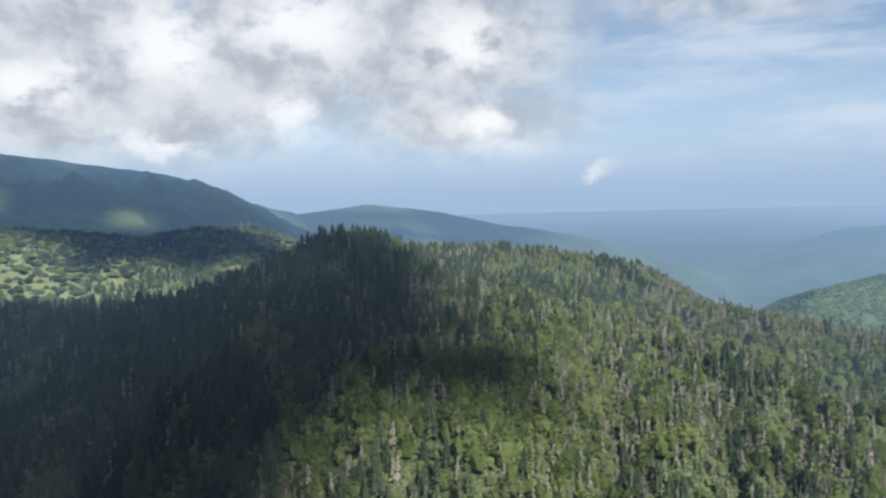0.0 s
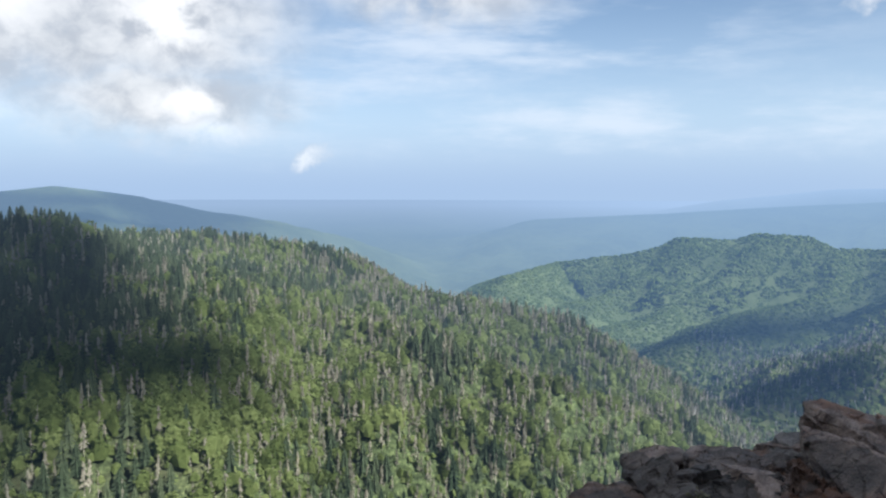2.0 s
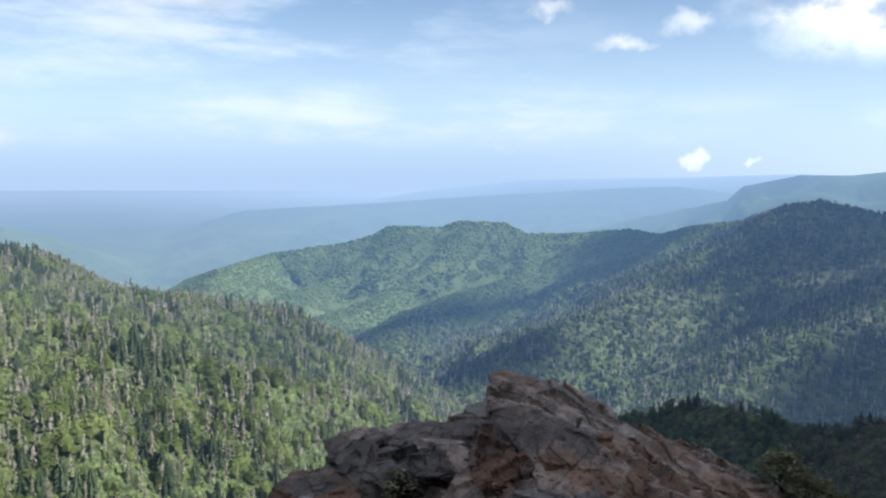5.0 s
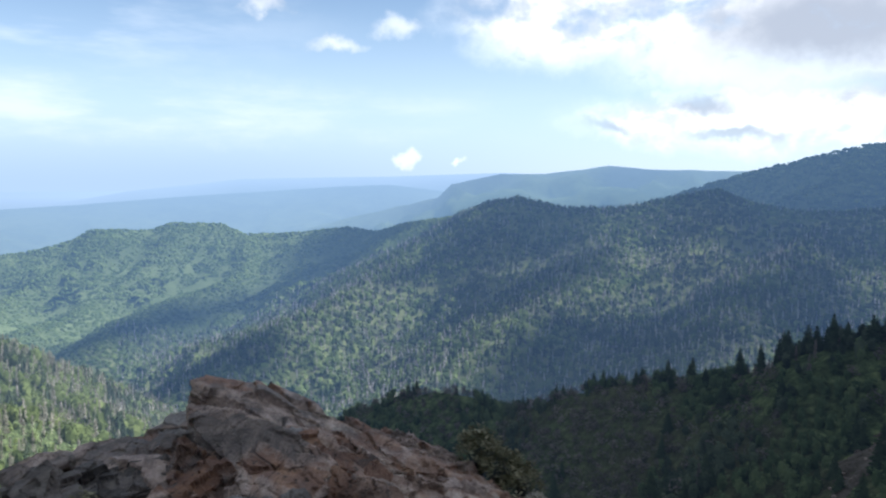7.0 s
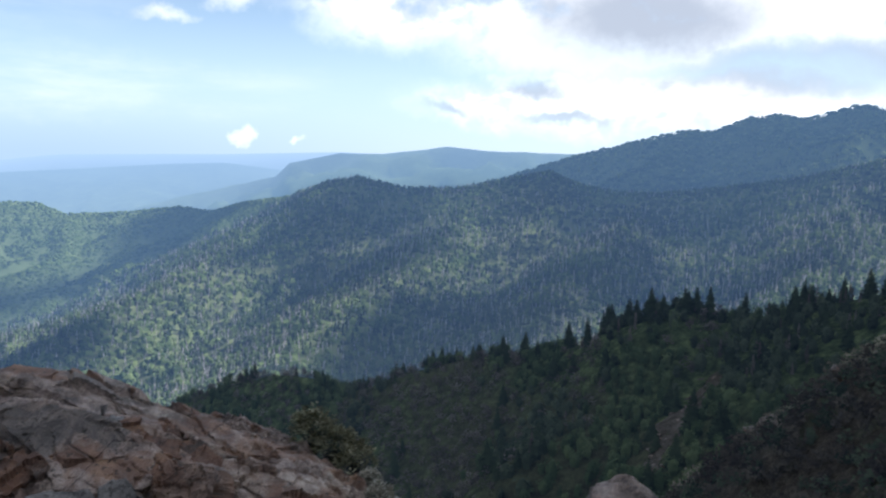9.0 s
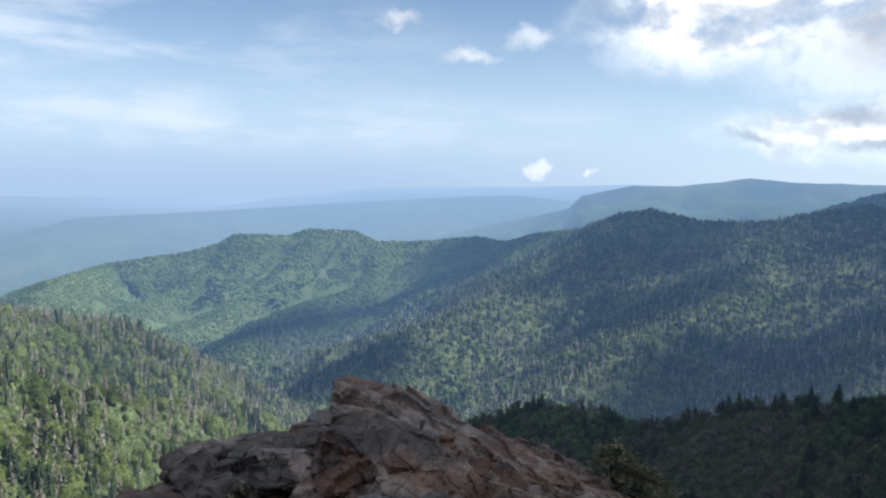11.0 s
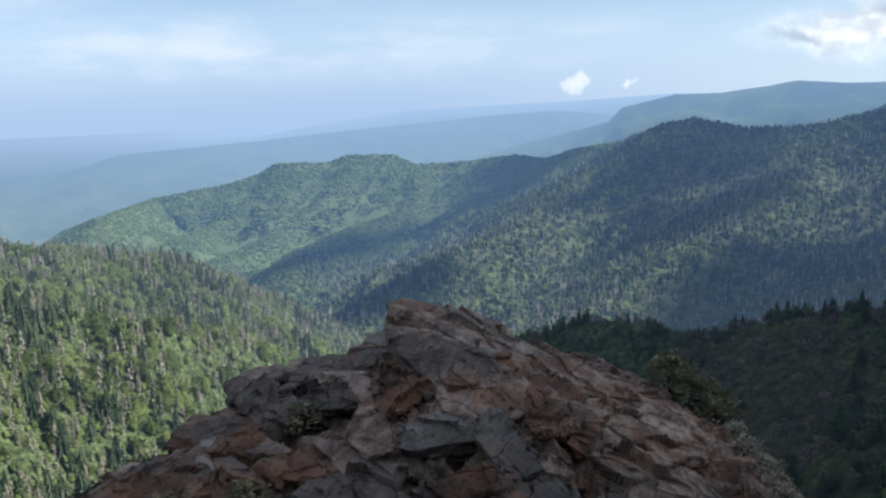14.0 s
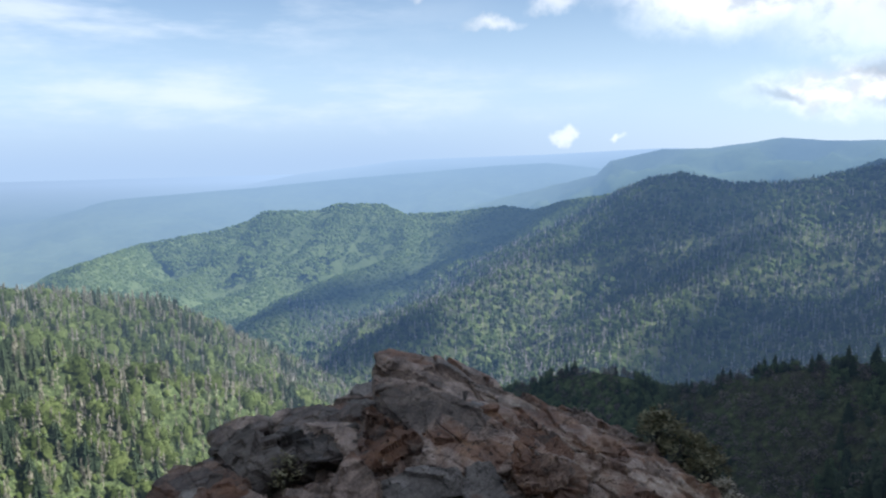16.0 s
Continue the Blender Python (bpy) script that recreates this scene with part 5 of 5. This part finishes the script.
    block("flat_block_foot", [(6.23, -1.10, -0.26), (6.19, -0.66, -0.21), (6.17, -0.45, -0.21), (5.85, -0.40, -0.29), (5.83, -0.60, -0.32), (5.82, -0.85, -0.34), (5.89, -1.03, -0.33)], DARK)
    block("corner_block", [(6.67, -1.66, -0.40), (6.81, -1.61, -0.36), (6.90, -1.47, -0.33), (6.81, -1.24, -0.34), (6.63, -1.20, -0.35), (6.52, -1.36, -0.38), (6.46, -1.47, -0.42), (6.49, -1.59, -0.44)], ROCK, rough=0.5)
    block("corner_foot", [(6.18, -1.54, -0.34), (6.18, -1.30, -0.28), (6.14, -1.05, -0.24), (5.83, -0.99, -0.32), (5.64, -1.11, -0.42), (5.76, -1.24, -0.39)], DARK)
    block("back_block", [(7.09, -0.60, -0.19), (7.12, -0.52, -0.15), (7.10, -0.39, -0.11), (6.73, -0.36, -0.23), (6.85, -0.63, -0.26)], PALE, rough=0.5)
    block("brown_block", [(5.52, -1.81, -0.43), (5.72, -1.80, -0.40), (6.01, -1.74, -0.39), (5.98, -1.45, -0.36), (5.66, -1.19, -0.38), (5.54, -1.15, -0.40), (5.41, -1.23, -0.43), (5.43, -1.53, -0.43)], RUSTY, rough=0.6)
    block("brown_slope", [(4.73, -2.09, -0.45), (4.98, -2.04, -0.44), (5.40, -1.77, -0.39), (5.28, -1.51, -0.38), (5.05, -1.50, -0.46), (4.83, -1.62, -0.52)], RUSTY, rough=0.7)
    block("front_block", [(4.73, -1.61, -0.50), (4.97, -1.53, -0.43), (5.13, -1.33, -0.38), (5.12, -1.08, -0.39), (4.85, -1.05, -0.47), (4.69, -1.32, -0.50)], RUSTY)
    block("pointed_block", [(5.11, -1.09, -0.41), (5.25, -1.01, -0.36), (5.31, -0.81, -0.33), (5.20, -0.67, -0.37), (5.07, -0.60, -0.42), (4.96, -0.78, -0.44), (5.00, -0.97, -0.42)], RUSTY)
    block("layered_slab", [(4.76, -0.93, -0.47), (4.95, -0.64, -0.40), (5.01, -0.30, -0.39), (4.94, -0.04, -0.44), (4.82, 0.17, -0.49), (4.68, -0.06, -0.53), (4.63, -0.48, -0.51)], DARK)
    block("foot_block", [(4.92, -0.11, -0.45), (4.98, 0.12, -0.41), (4.90, 0.44, -0.44), (4.72, 0.52, -0.51), (4.57, 0.29, -0.56), (4.67, 0.02, -0.52)], RUSTY)
    block("low_slab", [(4.92, 0.51, -0.47), (4.96, 0.69, -0.46), (4.74, 0.82, -0.57), (4.62, 0.82, -0.62), (4.59, 0.58, -0.59)], PALE, rough=0.5)
    block("pale_stone", [(5.49, -1.58, -0.43), (5.57, -1.57, -0.41), (5.60, -1.51, -0.40), (5.45, -1.48, -0.43)], LIGHT, step=0.03, deep=0.08)
    block("pale_stone", [(5.20, -1.59, -0.43), (5.22, -1.50, -0.43), (5.10, -1.48, -0.47), (5.07, -1.55, -0.47)], LIGHT, step=0.03, deep=0.08)
    block("roof_slab", [(7.11, 0.37, -0.14), (7.02, 0.66, -0.26), (6.92, 0.97, -0.35), (6.80, 1.30, -0.46), (6.69, 1.62, -0.56), (6.49, 1.74, -0.61), (6.45, 0.49, -0.20), (6.62, 0.78, -0.29), (6.34, 0.99, -0.39), (6.19, 1.09, -0.45), (6.23, 1.42, -0.52)], LICHENED, rough=0.35)
    block("lichen_slab", [(6.09, 1.04, -0.44), (6.20, 1.41, -0.52), (6.01, 1.67, -0.59), (5.78, 1.88, -0.68), (5.33, 1.65, -0.64), (5.52, 1.35, -0.63), (5.73, 1.10, -0.52)], LICHENED, rough=0.6)
    block("lichen_slab", [(5.61, 1.00, -0.50), (5.49, 1.34, -0.63), (5.25, 1.64, -0.64), (4.81, 1.68, -0.66), (4.71, 1.42, -0.71), (4.85, 1.04, -0.73), (5.11, 0.92, -0.58)], LICHENED, rough=0.75)
    block("ledge_block", [(2.27, 1.35, 0.62), (2.36, 1.52, 0.645), (2.48, 1.75, 0.67), (2.25, 1.80, 0.655), (2.10, 1.72, 0.64), (2.0, 1.45, 0.62), (2.6, 1.2, -0.5), (2.8, 1.9, -0.5), (1.8, 2.0, -0.5), (1.7, 1.3, -0.5)], ROCK, rough=0.8, step=0.03)


build_outcrop()

# ---------------------------------------------------------------- plants on the outcrop


def shrub(name, a, b, z, wide, tall, twigs, mat, seed, label, leaf=0.028):
    """A low heath shrub: woody stems and rosettes of small leathery leaves."""
    g = random.Random(seed)
    bush = new(name)
    x, y = from_local(a, b)
    bush.location = (x, y, z)
    sc, st, lc, lt, tint = [], [], [], [], []
    for t in range(twigs):
        ang, q = g.uniform(0, 2 * math.pi), math.sqrt(g.random())
        tip = Vector((wide * q * math.cos(ang), wide * q * math.sin(ang), tall * g.uniform(0.45, 1.0) * math.sqrt(max(0.05, 1 - 0.8 * q * q))))
        root = Vector((tip.x * 0.25, tip.y * 0.25, -0.06))
        side = Vector((-math.sin(ang), math.cos(ang), 0)) * 0.004
        o = len(sc)
        sc += [tuple(root - side), tuple(root + side), tuple(tip)]
        st.append((o, o + 1, o + 2))
        tone = g.random()
        for l in range(7):
            la = ang + 2 * math.pi * l / 7 + g.uniform(-.4, .4)
            out = Vector((math.cos(la), math.sin(la), g.uniform(-.2, .8))).normalized()
            w = out.cross(Vector((0, 0, 1))).normalized() * leaf * 0.38
            ln = leaf * g.uniform(0.8, 1.7)
            base = tip + Vector((g.gauss(0, .012), g.gauss(0, .012), g.gauss(0, .015)))
            o = len(lc)
            lc += [tuple(base), tuple(base + out * ln * .5 + w), tuple(base + out * ln), tuple(base + out * ln * .5 - w)]
            lt += [(o, o + 1, o + 2), (o, o + 2, o + 3)]
            tint += [tone] * 4
    part("stem", new_mesh("stem", np.array(sc), np.array(st), [BARK], tint=np.full(len(sc), 0.5)), bush)
    tagged(part("foliage", new_mesh("foliage", np.array(lc), np.array(lt), [mat], tint=np.array(tint)), bush), kind="stuff")
    return tagged(bush, label, "shrub", "shrubs on the outcrop")


def grass_tuft(a, b, z, wide, tall, blades, seed, label):
    g = random.Random(seed)
    x, y = from_local(a, b)
    co, tris, tint = [], [], []
    for _ in range(blades):
        px, py, ang = g.gauss(0, wide * .5), g.gauss(0, wide * .5), g.uniform(0, 6.283)
        h, lean = tall * g.uniform(0.5, 1.1), g.uniform(0.2, 0.9) * tall
        w = Vector((-math.sin(ang), math.cos(ang), 0)) * 0.004
        p = Vector((px, py, -0.03))
        m_ = p + Vector((math.cos(ang) * lean * .35, math.sin(ang) * lean * .35, h * .7))
        e = p + Vector((math.cos(ang) * lean, math.sin(ang) * lean, h))
        o = len(co)
        co += [tuple(p - w), tuple(p + w), tuple(m_ + w * .8), tuple(m_ - w * .8), tuple(e)]
        tris += [(o, o + 1, o + 2), (o, o + 2, o + 3), (o + 3, o + 2, o + 4)]
        tint += [g.random()] * 5
    ob = new("grass_tuft", new_mesh("grass_tuft", np.array(co), np.array(tris), [DRY_GRASS], tint=np.array(tint)))
    ob.location = (x, y, z)
    return tagged(ob, label, "grass", "grass tufts on the outcrop", "stuff")


DRY_GRASS = foliage_material("dry_grass", (0.06, 0.06, 0.02), (0.15, 0.13, 0.045), (0.27, 0.22, 0.09), 0.05)
GREY_HEATH = foliage_material("grey_heath", (0.09, 0.08, 0.06), (0.34, 0.31, 0.25), (0.78, 0.74, 0.64), 0.03)
RIM_SHRUB = "bronze-leaved heath shrub on the rim of the outcrop"
shrub("shrub", 6.80, 1.92, -0.72, 0.19, 0.40, 120, SHRUB_LEAVES, 1, RIM_SHRUB, 0.034)
shrub("shrub", 6.62, 2.06, -0.80, 0.20, 0.36, 130, SHRUB_LEAVES, 2, RIM_SHRUB, 0.034)
shrub("shrub", 6.38, 2.16, -0.84, 0.17, 0.30, 100, SHRUB_LEAVES, 3, RIM_SHRUB, 0.034)
for n, (a, b, z) in enumerate([(6.08, 2.16, -0.80), (5.85, 2.17, -0.82), (5.62, 2.19, -0.85), (5.40, 2.19, -0.88), (5.2, 2.18, -0.90)]):
    shrub("shrub", a, b, z, 0.10, 0.12, 110, GREY_HEATH, 10 + n, "low grey-leaved heath trailing over the rock edge", 0.02)
shrub("shrub", 5.78, -0.97, -0.52, 0.15, 0.26, 80, SHRUB_LEAVES, 20, "small green shrub rooted in a rock cleft", 0.022)
shrub("shrub", 4.80, -1.12, -0.50, 0.16, 0.14, 70, SHRUB_LEAVES, 21, "low green shrub between the front blocks", 0.02)
shrub("shrub", 4.76, -1.56, -0.52, 0.14, 0.14, 60, SHRUB_LEAVES, 22, "low green shrub between the brown blocks", 0.02)
for n, (a, b, z) in enumerate([(5.66, -2.02, -0.68), (5.45, -2.14, -0.70), (5.25, -2.2, -0.70)]):
    shrub("shrub", a, b, z, 0.12, 0.14, 60, SPUR_LEAVES, 30 + n, "green shrub clinging to the outcrop's edge", 0.02)
grass_tuft(4.58, 1.36, -0.66, 0.16, 0.07, 160, 1, "yellowed grass tuft in a hollow of the rock")
grass_tuft(4.66, 1.72, -0.72, 0.12, 0.06, 120, 2, "yellowed grass tuft in a hollow of the rock")
grass_tuft(5.45, -1.15, -0.48, 0.14, 0.06, 160, 3, "thin green grass between the blocks")


def boulder_mesh(seed):
    g = random.Random(seed)
    bm = bmesh.new()
    bmesh.ops.create_icosphere(bm, subdivisions=3, radius=1.0)
    sh = Vector((g.uniform(-9, 9), g.uniform(-9, 9), g.uniform(-9, 9)))
    for v in bm.verts:
        d, _ = noise.voronoi(v.co * 1.3 + sh)
        v.co *= 1.0 - 0.45 * (d[0] - 0.3) + 0.12 * noise.noise(v.co * 3 + sh)
    me = bpy.data.meshes.new("boulder")
    bm.to_mesh(me)
    bm.free()
    me.materials.append(LICHENED)
    me.polygons.foreach_set("use_smooth", [True] * len(me.polygons))
    me.set_sharp_from_angle(angle=radians(30))
    return me


def cliff_boulders():
    """Pale ledges along the near cliff's edge and in the stony slide beyond."""
    g = random.Random(12)
    meshes = [boulder_mesh(s) for s in range(4)]
    line = crest_xyz("near_cliff")
    spots = []
    for p, q in zip(line[1:7], line[2:8]):
        for _ in range(11):
            t = g.random()
            spots.append((p[0] + t * (q[0] - p[0]) + g.gauss(0, 0.8), p[1] + t * (q[1] - p[1]) + g.gauss(0, 0.8), g.uniform(0.25, 0.8)))
    for _ in range(36):
        t = g.random()
        w = polar(90.9 - 5.2 * t + g.gauss(0, 0.6), 0, 166 - 46 * t)
        spots.append((w.x, w.y, g.uniform(0.2, 0.55)))
    zs = height(np.array([p[0] for p in spots]), np.array([p[1] for p in spots]))
    for (x, y, r), z in zip(spots, zs):
        ob = new("boulder", g.choice(meshes))
        ob.matrix_basis = pose(x, y, z + 0.35 * r, g.uniform(-20, 20), g.uniform(-20, 20), g.uniform(0, 360)) @ Matrix.Diagonal((r * g.uniform(1.0, 1.9), r, r * g.uniform(0.45, 0.8), 1))
        tagged(ob, "lichen-grey boulder lying on the steep heath slope", "rock", "boulders on the slope")


cliff_boulders()


def stony_slide():
    """A strip of bare stones and earth down the shaded spur."""
    m, k = material("scree")
    pos = k.n("ShaderNodeNewGeometry").outputs["Position"]
    f = k.math("ADD", k.math("MULTIPLY", k.noise(pos, 0.5, 5.0, 0.6), 0.5), k.math("MULTIPLY", k.noise(pos, 3.0, 4.0, 0.65), 0.5))
    finish(k, k.ramp(f, [(0.38, (0.03, 0.026, 0.022)), (0.5, (0.06, 0.053, 0.046)), (0.62, (0.10, 0.09, 0.08))]), 0.9, f, 1.0, 0.5, 0.2)
    r, w = np.meshgrid(np.linspace(113, 168, 90), np.linspace(-3.4, 3.4, 30), indexing="ij")
    az = np.radians(90.9 - 5.2 * (166 - r) / 46 + w)
    x, y = r * np.sin(az), r * np.cos(az)
    z = height(x, y) - 1.0 + 1.3 * slide_share(x, y) + 1.1 * (fbm(x / 1.6, y / 1.6, 3, 8) - 0.5)
    i, j = np.meshgrid(np.arange(89), np.arange(29), indexing="ij")
    quads = np.stack([i * 30 + j, i * 30 + j + 1, (i + 1) * 30 + j + 1, (i + 1) * 30 + j], -1).reshape(-1, 4)[:, ::-1]
    ob = new("scree", new_mesh("scree", np.stack([x, y, z], -1).reshape(-1, 3), quads, [m], smooth=True))
    tagged(ob, "grey-brown stony slide on the shaded spur", "scree", kind="structure")


stony_slide()
